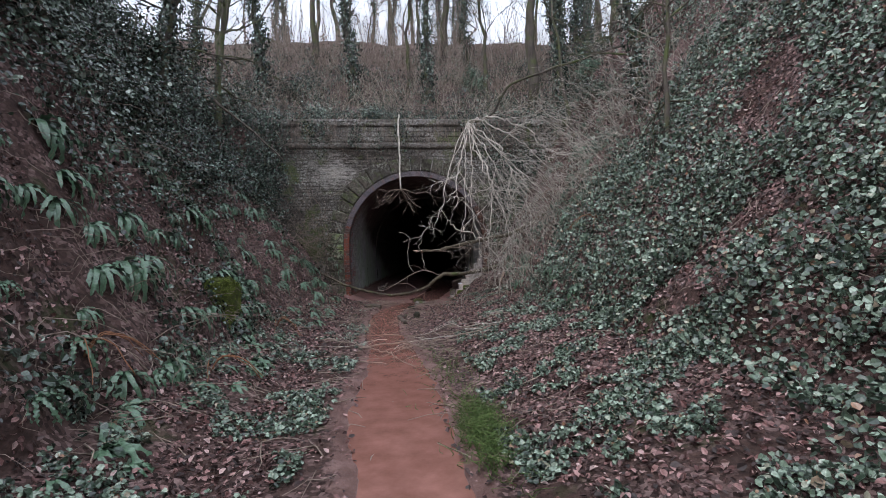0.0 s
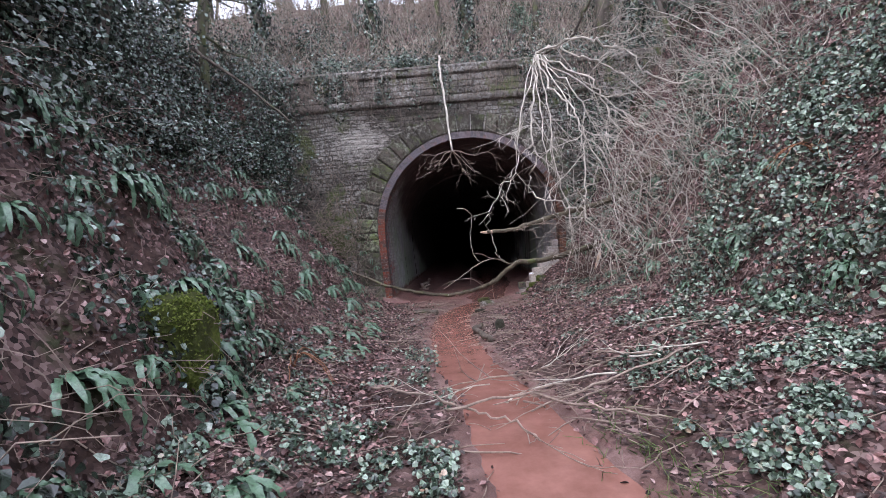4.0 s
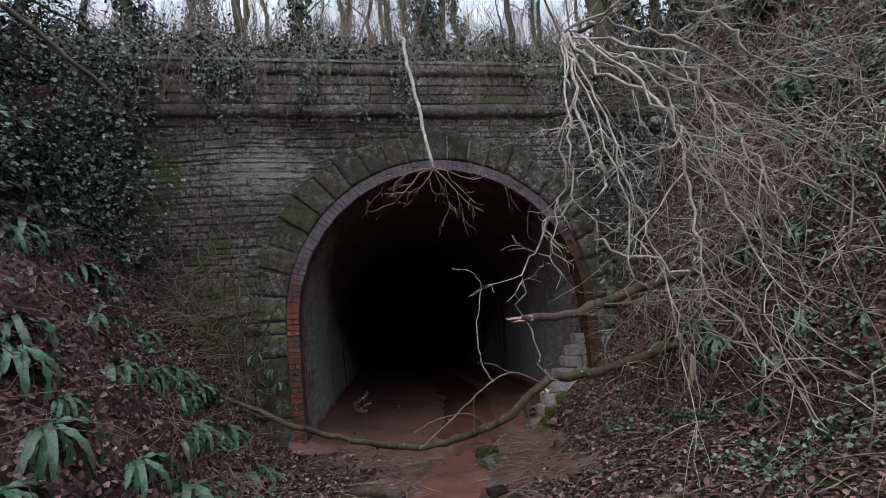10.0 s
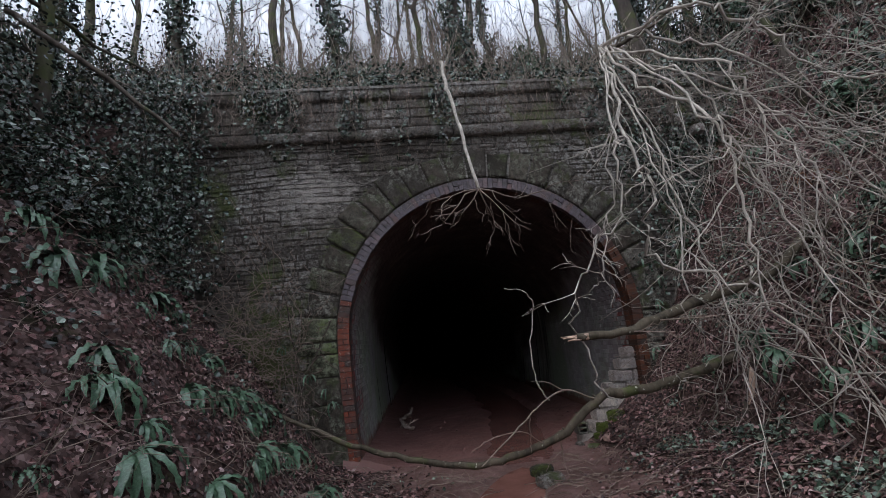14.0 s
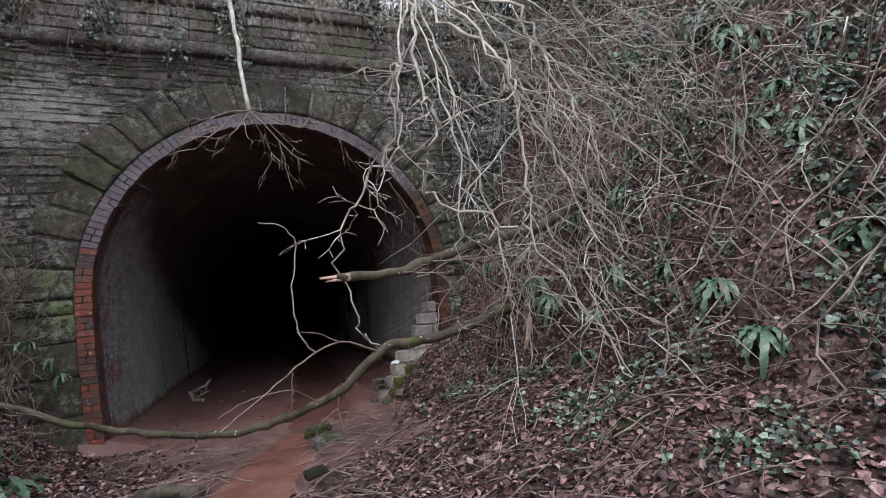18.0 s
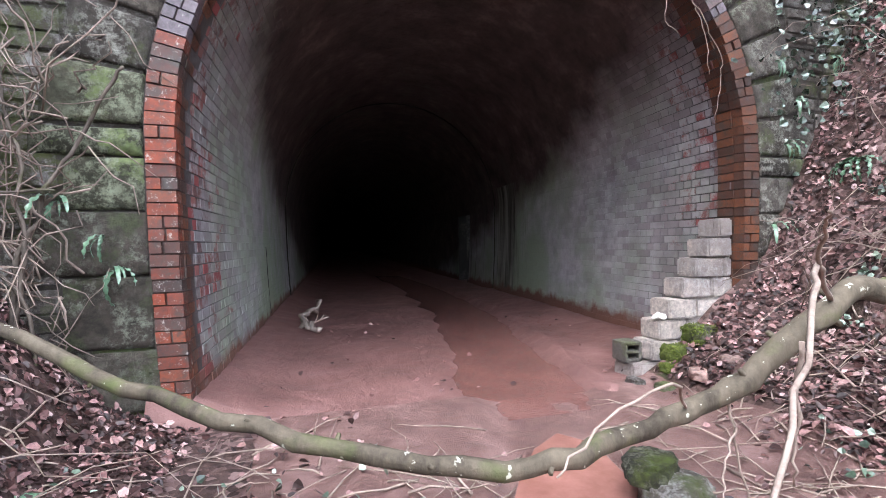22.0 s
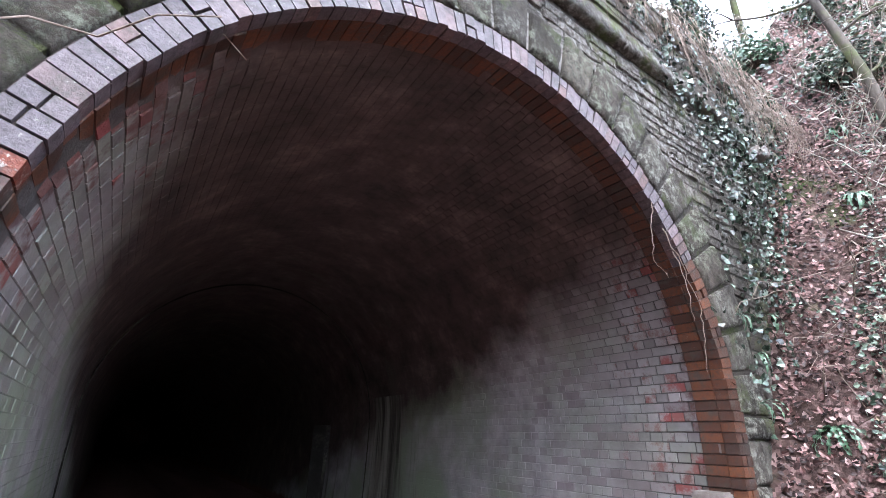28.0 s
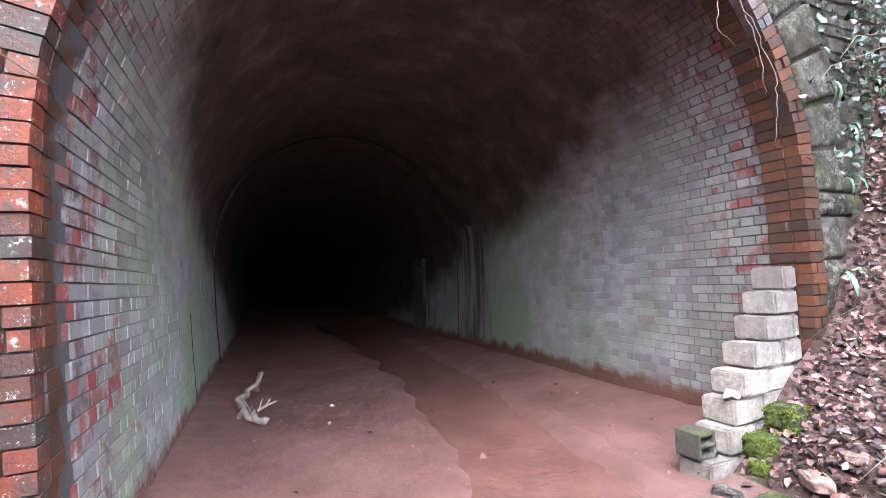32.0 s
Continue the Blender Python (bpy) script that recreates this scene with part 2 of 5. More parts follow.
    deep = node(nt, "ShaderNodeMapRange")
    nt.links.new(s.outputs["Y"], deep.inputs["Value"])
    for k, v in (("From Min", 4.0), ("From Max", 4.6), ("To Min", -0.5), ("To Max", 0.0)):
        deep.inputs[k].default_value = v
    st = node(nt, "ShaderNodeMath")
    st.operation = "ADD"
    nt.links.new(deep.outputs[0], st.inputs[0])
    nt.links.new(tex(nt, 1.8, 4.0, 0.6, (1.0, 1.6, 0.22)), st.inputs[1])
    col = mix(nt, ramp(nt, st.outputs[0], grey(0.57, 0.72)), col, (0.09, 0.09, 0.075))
    foot = node(nt, "ShaderNodeMath")
    foot.operation = "MULTIPLY_ADD"
    nt.links.new(tex(nt, 4.0, 4.0), foot.inputs[0])
    foot.inputs[1].default_value = -0.35
    nt.links.new(s.outputs["Z"], foot.inputs[2])
    col = mix(nt, ramp(nt, foot.outputs[0], [(0.0, (1, 1, 1)), (0.1, (0, 0, 0))]), col, (0.16, 0.08, 0.06))
    paint(nt, b, col)
    bump(nt, b, tex(nt, 45.0, 6.0), 0.6, 0.01)
    return m


def ground_mat():
    m, nt, b = base("leaf_mould", 0.9, 0.25)
    at = nt.nodes.new("ShaderNodeAttribute")
    at.attribute_name = "mud"
    vo = node(nt, "ShaderNodeTexVoronoi", Vector=where(nt), Scale=30.0, Randomness=1.0)
    sep = node(nt, "ShaderNodeSeparateColor", Color=vo.outputs["Color"])
    leaf = ramp(nt, sep.outputs[0], [(0.0, (0.02, 0.013, 0.012)), (0.3, (0.07, 0.042, 0.038)), (0.65, (0.17, 0.105, 0.098)), (1.0, (0.36, 0.25, 0.235))])
    soil = ramp(nt, tex(nt, 9.0, 6.0, 0.7), [(0.3, (0.022, 0.014, 0.012)), (0.7, (0.1, 0.058, 0.048))])
    lit = mix(nt, ramp(nt, tex(nt, 2.0, 5.0), grey(0.4, 0.62)), leaf, soil)
    lit = mix(nt, ramp(nt, tex(nt, 1.3, 4.0), grey(0.6, 0.72)), lit, (0.04, 0.055, 0.018))
    mud = ramp(nt, tex(nt, 3.0, 7.0, 0.65), [(0.25, (0.09, 0.05, 0.042)), (0.5, (0.175, 0.1, 0.088)), (0.75, (0.31, 0.2, 0.182))])
    ad = node(nt, "ShaderNodeMath")
    ad.operation = "MULTIPLY_ADD"
    nt.links.new(tex(nt, 7.0, 5.0, 0.7), ad.inputs[0])
    ad.inputs[1].default_value = 0.9
    nt.links.new(at.outputs["Fac"], ad.inputs[2])
    k = ramp(nt, ad.outputs[0], grey(0.86, 1.05))
    paint(nt, b, mix(nt, k, lit, mud))
    nt.links.new(ramp(nt, k, [(0, (0.9, 0.9, 0.9)), (1, (0.5, 0.5, 0.5))]), b.inputs["Roughness"])
    bump(nt, b, tex(nt, 22.0, 8.0, 0.75), 0.9, 0.03)
    return m


def mud_mat(name, lo, mid, hi, rough):
    m, nt, b = base(name, rough, 0.4)
    paint(nt, b, ramp(nt, tex(nt, 1.7, 7.0, 0.62), [(0.28, lo), (0.52, mid), (0.75, hi)]))
    bump(nt, b, tex(nt, 7.0, 9.0, 0.7), 0.8, 0.04)
    return m


def water_mat():
    m, nt, b = base("red_silty_water", 0.12, 0.5)
    paint(nt, b, ramp(nt, tex(nt, 3.5, 6.0, 0.65), [(0.3, (0.18, 0.078, 0.06)), (0.7, (0.3, 0.145, 0.118))]))
    bump(nt, b, tex(nt, 9.0, 5.0), 0.25, 0.012)
    return m


GROUND, WATER = ground_mat(), water_mat()
FLOORMUD = mud_mat("tunnel_mud", (0.105, 0.052, 0.045), (0.178, 0.09, 0.08), (0.255, 0.142, 0.13), 0.5)
MORTAR = stone_mat("pale_mortar", (0.1, 0.09, 0.08), (0.25, 0.235, 0.21), (0.4, 0.38, 0.35), (0.12, 0.13, 0.07), (0.55, 0.54, 0.5))
WETMUD = mud_mat("wet_mud", (0.12, 0.055, 0.045), (0.17, 0.08, 0.068), (0.22, 0.115, 0.1), 0.22)
WEATHER = ((-2.5, 4.1, 2.1, 1.3, (0.5, 0.46, 0.42), 0.7), (0.3, 4.3, 3.2, 0.8, (0.42, 0.39, 0.36), 0.73), (-1.9, 3.1, 0.9, 1.0, (0.13, 0.155, 0.055), 0.66), (-3.4, 1.6, 1.6, 1.2, (0.11, 0.125, 0.05), 0.66))
STONE = stone_mat("weathered_stone", (0.065, 0.055, 0.047), (0.23, 0.2, 0.172), (0.38, 0.34, 0.305), (0.085, 0.1, 0.04), (0.5, 0.49, 0.46), 0.46, 0.6,
                  WEATHER)
VOUSSOIR = stone_mat("dark_mossy_voussoir", (0.045, 0.038, 0.032), (0.15, 0.13, 0.11), (0.26, 0.23, 0.2), (0.07, 0.078, 0.04), (0.42, 0.42, 0.36), 0.48, 1.4,
                     ((-1.7, 3.3, 1.0, 1.0, (0.12, 0.135, 0.06), 0.72),), 3.0)
LIMEQUOIN = stone_mat("lichened_quoin_stone", (0.05, 0.05, 0.032), (0.17, 0.17, 0.115), (0.28, 0.29, 0.19), (0.15, 0.19, 0.08), (0.4, 0.44, 0.3), 0.45, 1.5, (), 4.5)
QUOIN = stone_mat("mossy_quoin_stone", (0.045, 0.038, 0.03), (0.17, 0.14, 0.115), (0.28, 0.25, 0.2), (0.06, 0.068, 0.036), (0.32, 0.34, 0.26), 0.48, 2.6, (), 3.2)
JOINT = stone_mat("dark_mortar", (0.055, 0.047, 0.04), (0.16, 0.138, 0.12), (0.24, 0.21, 0.19), (0.07, 0.085, 0.035), (0.34, 0.33, 0.31), 0.5, 0.55, WEATHER)
SOOTJOINT = stone_mat("sooty_mortar", (0.035, 0.032, 0.032), (0.085, 0.08, 0.08), (0.14, 0.13, 0.13), (0.06, 0.065, 0.045), (0.22, 0.22, 0.21))
RINGBRICK = brick_mat("red_engineering_brick", [(0.0, (0.05, 0.025, 0.02)), (0.15, (0.12, 0.042, 0.028)), (0.3, (0.17, 0.038, 0.02)), (0.7, (0.25, 0.046, 0.016)), (1.0, (0.18, 0.065, 0.038))], 0.85, 0.575)
RUSTBRICK = brick_mat("rust_stained_brick", [(0.0, (0.04, 0.018, 0.012)), (0.5, (0.1, 0.034, 0.016)), (1.0, (0.16, 0.052, 0.02))], 0.8, 0.66)
BLUEBRICK = brick_mat("purple_blue_brick", [(0.0, (0.11, 0.092, 0.108)), (0.4, (0.145, 0.12, 0.136)), (0.75, (0.18, 0.14, 0.155)), (1.0, (0.17, 0.1, 0.095))], 0.6, 0.62)
RINGBED = stone_mat("ring_mortar", (0.08, 0.06, 0.055), (0.19, 0.145, 0.135), (0.3, 0.25, 0.235), (0.07, 0.075, 0.05), (0.4, 0.39, 0.36))
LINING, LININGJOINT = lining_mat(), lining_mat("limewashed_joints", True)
BLOCK = stone_mat("limewashed_block", (0.3, 0.255, 0.235), (0.5, 0.46, 0.435), (0.64, 0.61, 0.58), (0.42, 0.37, 0.33), (0.66, 0.65, 0.63))
MOSS = leafy("moss", [(0, (0.07, 0.1, 0.015)), (0.5, (0.13, 0.17, 0.03)), (1, (0.2, 0.23, 0.06))], 0.95)
BARK_DARK = bark("dark_wet_bark", (0.04, 0.032, 0.026), (0.17, 0.14, 0.115), 9.0, 0.12)
BARK_LIMB = bark("mossy_limb_bark", (0.035, 0.028, 0.02), (0.15, 0.125, 0.09), 7.0, 0.2, 0.06)
BARK_PALE = bark("pale_bare_bark", (0.25, 0.22, 0.185), (0.68, 0.62, 0.55), 12.0)
STALK = bark("bleached_stalks", (0.3, 0.25, 0.2), (0.62, 0.55, 0.46), 14.0)
BARK_TWIG = bark("brown_twig_bark", (0.16, 0.12, 0.1), (0.38, 0.3, 0.25), 14.0)
BARK_TREE = bark("woodland_bark", (0.035, 0.028, 0.024), (0.12, 0.1, 0.085), 5.0, 0.6)
SPLINTER = bark("splintered_wood", (0.5, 0.33, 0.25), (0.7, 0.54, 0.42), 40.0)
DRIFT = bark("bleached_driftwood", (0.3, 0.24, 0.2), (0.45, 0.38, 0.33), 20.0)
DEAD = leafy("dead_leaves", [(0, (0.02, 0.012, 0.011)), (0.4, (0.062, 0.031, 0.029)), (0.7, (0.19, 0.095, 0.088)), (0.9, (0.38, 0.225, 0.212)), (1, (0.48, 0.35, 0.33))], 0.5, 0.45)
# the palest ivy and bramble tones are sky glints painted into leaf colour
IVY = leafy("ivy_leaves", [(0, (0.008, 0.013, 0.009)), (0.5, (0.025, 0.042, 0.028)), (0.8, (0.085, 0.125, 0.09)), (1, (0.32, 0.39, 0.33))], 0.27, 0.7)
BRAMBLE = leafy("bramble_leaves", [(0, (0.01, 0.018, 0.011)), (0.35, (0.045, 0.075, 0.05)), (0.66, (0.15, 0.21, 0.15)), (0.94, (0.34, 0.43, 0.34)), (1, (0.3, 0.15, 0.09))], 0.28, 0.7)
FERN = leafy("fern_fronds", [(0, (0.03, 0.068, 0.036)), (0.5, (0.075, 0.15, 0.085)), (1, (0.24, 0.36, 0.25))], 0.28, 0.7)
GRASS = leafy("grass", [(0, (0.05, 0.09, 0.02)), (0.6, (0.1, 0.17, 0.045)), (1, (0.2, 0.24, 0.09))], 0.6)
BRACKEN = leafy("dead_bracken", [(0, (0.12, 0.05, 0.03)), (0.6, (0.24, 0.11, 0.06)), (1, (0.34, 0.19, 0.11))], 0.8)
PAPER = base("white_paper", 0.7)[0]
PAPER.node_tree.nodes["Principled BSDF"].inputs["Base Color"].default_value = (0.75, 0.75, 0.77, 1)


# ---- mesh helpers ----
def mesh(name, verts, faces, m, parent=None, label="", smooth=False):
    me = bpy.data.meshes.new(name)
    me.from_pydata(verts, [], faces)
    me.materials.append(m)
    if smooth:
        me.polygons.foreach_set("use_smooth", [True] * len(me.polygons))
    ob = new(name, me)
    if parent:
        ob.parent = parent
    if label:
        ob["label"] = label
    return ob


def shared(name, me, m, parent=None):
    ob = new(name, me)
    ob.parent = parent
    ob.matrix_basis = m
    return ob


def thing(name, at, label, category, group="", kind=""):
    ob = new(name)
    ob.location = at
    ob.empty_display_size = 0.1
    return tagged(ob, label, category, group, kind)


class Tubes:
    """Collects tapered tubes into one mesh."""

    def __init__(self):
        self.v, self.f = [], []

    def add(self, pts, radii, n=6):
        pts = [Vector(p) for p in pts]
        k0 = len(self.v)
        for i, p in enumerate(pts):
            d = (pts[min(i + 1, len(pts) - 1)] - pts[max(i - 1, 0)]).normalized()
            a = d.cross(Vector((0.31, 0.2, 0.93)))
            if a.length < 0.05:
                a = d.cross(Vector((1, 0, 0)))
            a.normalize()
            b = d.cross(a)
            for j in range(n):
                t = 2 * math.pi * j / n
                self.v.append(p + (a * math.cos(t) + b * math.sin(t)) * radii[i])
        for i in range(len(pts) - 1):
            for j in range(n):
                q = k0 + i * n
                self.f.append((q + j, q + (j + 1) % n, q + n + (j + 1) % n, q + n + j))
        self.f.append(tuple(k0 + j for j in range(n))[::-1])
        self.f.append(tuple(k0 + (len(pts) - 1) * n + j for j in range(n)))

    def make(self, name, m, parent=None, label=""):
        return mesh(name, self.v, self.f, m, parent, label, True)


def bend(pts, steps=5, wob=0.03, rng=random):
    """A smooth, slightly crooked line through the points."""
    pts = [Vector(p) for p in pts]
    out = []
    for i in range(len(pts) - 1):
        p0, p1, p2, p3 = pts[max(i - 1, 0)], pts[i], pts[i + 1], pts[min(i + 2, len(pts) - 1)]
        for s in range(steps):
            t = s / steps
            q = 0.5 * (2 * p1 + (p2 - p0) * t + (2 * p0 - 5 * p1 + 4 * p2 - p3) * t * t + (3 * p1 - p0 - 3 * p2 + p3) * t ** 3)
            out.append(q + Vector((rng.uniform(-wob, wob), rng.uniform(-wob, wob), rng.uniform(-wob, wob))))
    return out + [pts[-1]]


def taper(n, a, b):
    return [a + (b - a) * i / (n - 1) for i in range(n)]


def sprout(tubes, p, d, length, r, depth, rng, droop=0.0, spread=0.7, n=5, kids=3, curl=0.16):
    """A crooked branch with side twigs."""
    p, d = Vector(p), Vector(d).normalized()
    k = max(4, int(length / 0.16))
    pts, step = [p.copy()], length / k
    for i in range(k):
        d = (d + Vector((rng.gauss(0, curl), rng.gauss(0, curl), rng.gauss(0, curl) - droop))).normalized()
        pts.append(pts[-1] + d * step)
    tubes.add(pts, taper(len(pts), r, max(0.0022, r * 0.35)), n if depth else 4)
    if depth:
        for i in range(kids + rng.randint(0, 1)):
            q = rng.randint(max(1, k // 5), k)
            dd = (pts[q] - pts[q - 1]).normalized()
            side = dd.cross(Vector((rng.gauss(0, 1), rng.gauss(0, 1), rng.gauss(0, 1)))).normalized()
            sprout(tubes, pts[q], dd + side * spread * rng.uniform(0.6, 1.3), length * rng.uniform(0.35, 0.62), max(0.0025, r * 0.6), depth - 1, rng, droop, spread, max(4, n - 1), kids, curl)
    return pts


# ---- the lie of the land ----
def line(y, pts):
    """Straight interpolation between (y, value) pairs, y falling."""
    if y >= pts[0][0]:
        return pts[0][1]
    for (a, va), (b, vb) in zip(pts, pts[1:]):
        if y >= b:
            return va + (vb - va) * (a - y) / (a - b)
    return pts[-1][1]


LEFT_FOOT = ((0, 2.05), (-2, 1.75), (-4, 1.7), (-8, 1.65), (-12, 1.5), (-20, 1.6))
LEFT_EASY = ((0, 0.35), (-3, 0.8), (-6, 1.15), (-7.5, 0.95), (-12, 0.85))
LEFT_STEEP = ((-5.5, 1.25), (-7.5, 1.7), (-14, 1.8))
RIGHT_FOOT = ((0, 1.25), (-0.6, 1.2), (-1.5, 0.9), (-4, 0.55), (-8, 0.5), (-12, 0.8), (-20, 1.2))
RIGHT_EASY = ((0, 1.0), (-1, 1.0), (-2, 1.4), (-6, 1.9), (-12, 2.0))
STREAM = ((3, 0.75), (0, 0.3), (-1.2, -0.15), (-2.5, -0.62), (-3.5, -0.72), (-4.6, -0.7), (-6.2, -0.62), (-7.5, -0.38), (-9, -0.22), (-10.6, -0.15), (-12.2, 0.02), (-16, 0.15))
STREAM_W = ((3, 0.36), (0, 0.34), (-2.5, 0.25), (-4.5, 0.26), (-7.5, 0.26), (-9, 0.31), (-10.6, 0.36), (-12.2, 0.28), (-16, 0.32))


def rough(x, y, s, seed=0.0):
    return noise.noise(Vector((x * s + seed, y * s, seed)))


def soft_cap(z, top):
    return z if z < top - 1 else top - 1 + (1 - math.exp(-(z - top + 1)))


def bank(x, y):
    w = 0.25 * rough(x, y, 0.6, 3.0) + 0.12 * rough(x, y, 1.7, 9.0)
    if x < 0:
        d = -x - line(y, LEFT_FOOT) + w
        e = line(y, LEFT_EASY)
        z = 0.36 * max(0, min(d, e)) + line(y, LEFT_STEEP) * max(0, d - e)
        return soft_cap(z, 8.2) + 0.28 * max(0, -x - 7)
    d = x - line(y, RIGHT_FOOT) + w
    e = line(y, RIGHT_EASY)
    z = (0.3 + 0.55 * max(0.0, 1 + y / 1.5)) * max(0, min(d, e)) + (1.3 + 0.4 * max(0.0, 1 + y / 2)) * max(0, d - e)
    return soft_cap(z, 9.6) + 0.3 * max(0, x - 7)


def height(x, y):
    if y > 0.2:
        hill = 5.55 + soft_cap(0.72 * (y - 0.5), 8.5) + 0.35 * rough(x, y, 0.35, 5.0) + 0.1 * max(0, y - 12)
        z = max(hill, min(bank(x, -0.3), hill + 3))
    else:
        z = bank(x, y)
        dx = abs(x - line(y, STREAM)) / line(y, STREAM_W)
        if dx < 1.6 and z < 0.3:
            z -= 0.07 * max(0, min(1, (1.6 - dx) / 0.6))
        z += 0.02 * rough(x, y, 4.0, 1.0) + 0.012 * rough(x, y, 11.0, 2.0)
    z += (0.1 * rough(x, y, 1.3, 7.0) + 0.04 * rough(x, y, 3.7, 8.0)) * min(1.0, max(0.0, (z - 0.15) / 1.2))
    return z


def slope_normal(x, y, e=0.15):
    y = min(y, -0.16) if y < 0.2 else y
    return Vector((height(x - e, y) - height(x + e, y), height(x, y - e) - height(x, min(y + e, -0.01) if y < 0.2 else y + e), 2 * e)).normalized()


def axis(parts):
    out = []
    for a, b, s in parts:
        n = max(1, round((b - a) / s))
        out += [a + (b - a) * i / n for i in range(n)]
    return out + [parts[-1][1]]


XS = axis([(-300, -40, 40), (-40, -14, 2.6), (-14, -7, 0.5), (-7, -5.4, 0.2), (-5.4, 5.6, 0.1), (5.6, 8, 0.2), (8, 16, 0.5), (16, 40, 2.4), (40, 300, 40)])
YS = axis([(-300, -40, 40), (-40, -17, 2.3), (-17, -13, 0.25), (-13, -1, 0.1), (-1, 0.0, 0.05), (0.0, 0.5, 0.5), (0.5, 8, 0.25), (8, 20, 1.0), (20, 60, 5), (60, 300, 40)])
gv, gm = [], []
for y in YS:
    for x in XS:
        gv.append((x, y, height(x, y) if abs(x) < 60 and -60 < y < 60 else max(6.0, 0.1 * abs(y))))
        dx = abs(x - line(y, STREAM)) / line(y, STREAM_W)
        near = max(0.0, 1.0 - max(0, dx - 1.0) / 1.6) if y < 0.2 else 0
        if -2.5 + 0.5 * rough(x, 0, 1.5, 3.0) < y < 0.2 and -1.7 < x < 1.2:
            near = max(near, 0.95)
        gm.append(near * (1 if gv[-1][2] < 0.35 else 0))
W = len(XS)
gf = []
for j in range(len(YS) - 1):
    for i in range(W - 1):
        if -0.01 < YS[j] < 0.3 and -5.35 < XS[i] < 5.55:
            continue
        gf.append((j * W + i, j * W + i + 1, j * W + W + i + 1, j * W + W + i))
ground = mesh("ground", gv, gf, GROUND, smooth=True)
att = ground.data.attributes.new("mud", "FLOAT", "POINT")
att.data.foreach_set("value", gm)
tagged(ground, "leaf-strewn earth of a wooded railway cutting", "ground", kind="structure")

# the red stream along the cutting floor
sv, sf = [], []
ys = axis([(-17, -0.7, 0.15)])
for j, y in enumerate(ys):
    c, w = line(y, STREAM), line(y, STREAM_W) * 1.5 * min(1.0, max(0.0, (-0.7 - y) / 1.1)) ** 0.5
    a = b = w
    a, b = a * (1 + 0.25 * rough(1, y, 1.9, 3.0)), b * (1 + 0.25 * rough(5, y, 1.7, 6.0))
    for i in range(5):
        sv.append((c - a + (a + b) * i / 4, y, -0.032))
    if j:
        for i in range(4):
            q = j * 5 + i
            sf.append((q - 5, q - 4, q + 1, q))
tagged(mesh("stream_water", sv, sf, WATER), "shallow red silty stream over mud", "water", kind="structure")

# ---- tunnel mouth ----
R, SP, RING, XC = 2.17, 1.81, 0.168, 0.06
FOOT = -0.25
ARC = math.pi * R
SIDE = SP - FOOT


def on_arch(s, r):
    """The point of the horseshoe profile of radius r, s metres along the R profile, and its inward normal (x, z)."""
    if s < SIDE:
        k = 1 - s / SIDE
        return (XC - r + 0.1 * k * k, FOOT + s), (1, 0)
    if s > SIDE + ARC:
        k = (s - SIDE - ARC) / SIDE
        return (XC + r - 0.1 * k * k, FOOT + 2 * SIDE + ARC - s), (-1, 0)
    a = (s - SIDE) / R
    return (XC - r * math.cos(a), SP + r * math.sin(a)), (math.cos(a), -math.sin(a))


LENGTH = 2 * SIDE + ARC


def drift(y):
    """The tunnel runs slightly to one side of the mouth's axis."""
    return 0.05 * y if y > 0.3 else 0.0


prof = [on_arch(s, R + RING + 0.03)[0] for s in [0, SIDE * 0.35, SIDE * 0.7] + [SIDE + ARC * i / 40 for i in range(41)] + [LENGTH - SIDE * 0.7, LENGTH - SIDE * 0.35, LENGTH]]
n = len(prof)
outer = [(-5.3, FOOT)] + [(-5.3, -0.1 + 5.85 * i / 12) for i in range(1, 12)] + [(-5.3 + 10.8 * i / 16, 5.75) for i in range(17)] + [(5.5, 5.75 - 5.85 * i / 12) for i in range(1, 13)] + [(5.5, FOOT)]
outer = [outer[round(i * (len(outer) - 1) / (n - 1))] for i in range(n)]
wv = [(x, -0.004, z) for x, z in prof] + [(x, -0.004, z) for x, z in outer] + [(x, 0.5, z) for x, z in prof] + [(x, 0.5, z) for x, z in outer]
wf = []
for i in range(n - 1):
    wf += [(i, n + i, n + i + 1, i + 1), (2 * n + i, 2 * n + i + 1, 3 * n + i + 1, 3 * n + i), (i, i + 1, 2 * n + i + 1, 2 * n + i), (n + i, 3 * n + i, 3 * n + i + 1, n + i + 1)]
wall = tagged(mesh("wall_portal", wv, wf, JOINT), "dark coursed-rubble tunnel portal with moss and lichen", "wall", kind="structure")

# lining shell, closed far inside
RL = R + 0.012
tv, tf = [], []
ss = [SIDE * i / 4 for i in range(4)] + [SIDE + ARC * i / 32 for i in range(33)] + [LENGTH - SIDE * i / 4 for i in range(3, -1, -1)]
REFUGE = (8.3, 9.1)
ty = [0.0, 0.5, 1, 1.4, 2, 3, 4, 5, 6, *REFUGE, 10, 14, 20, 30, 45, 70]
for y in ty:
    for s in ss:
        (x, z), _ = on_arch(s, RL)
        tv.append((x + drift(y), y, z))
k = len(ss)
for j in range(len(ty) - 1):
    for i in range(k - 1):
        if ty[j] == REFUGE[0] and i >= k - 5:
            continue
        tf.append((j * k + i, j * k + i + 1, j * k + k + i + 1, j * k + k + i))
tf.append(tuple(range((len(ty) - 1) * k, len(ty) * k)))
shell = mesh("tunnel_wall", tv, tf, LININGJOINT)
lining = tagged(shell, "limewashed brick tunnel lining, soot and painted gloom on the vault", "tunnel wall", kind="structure")

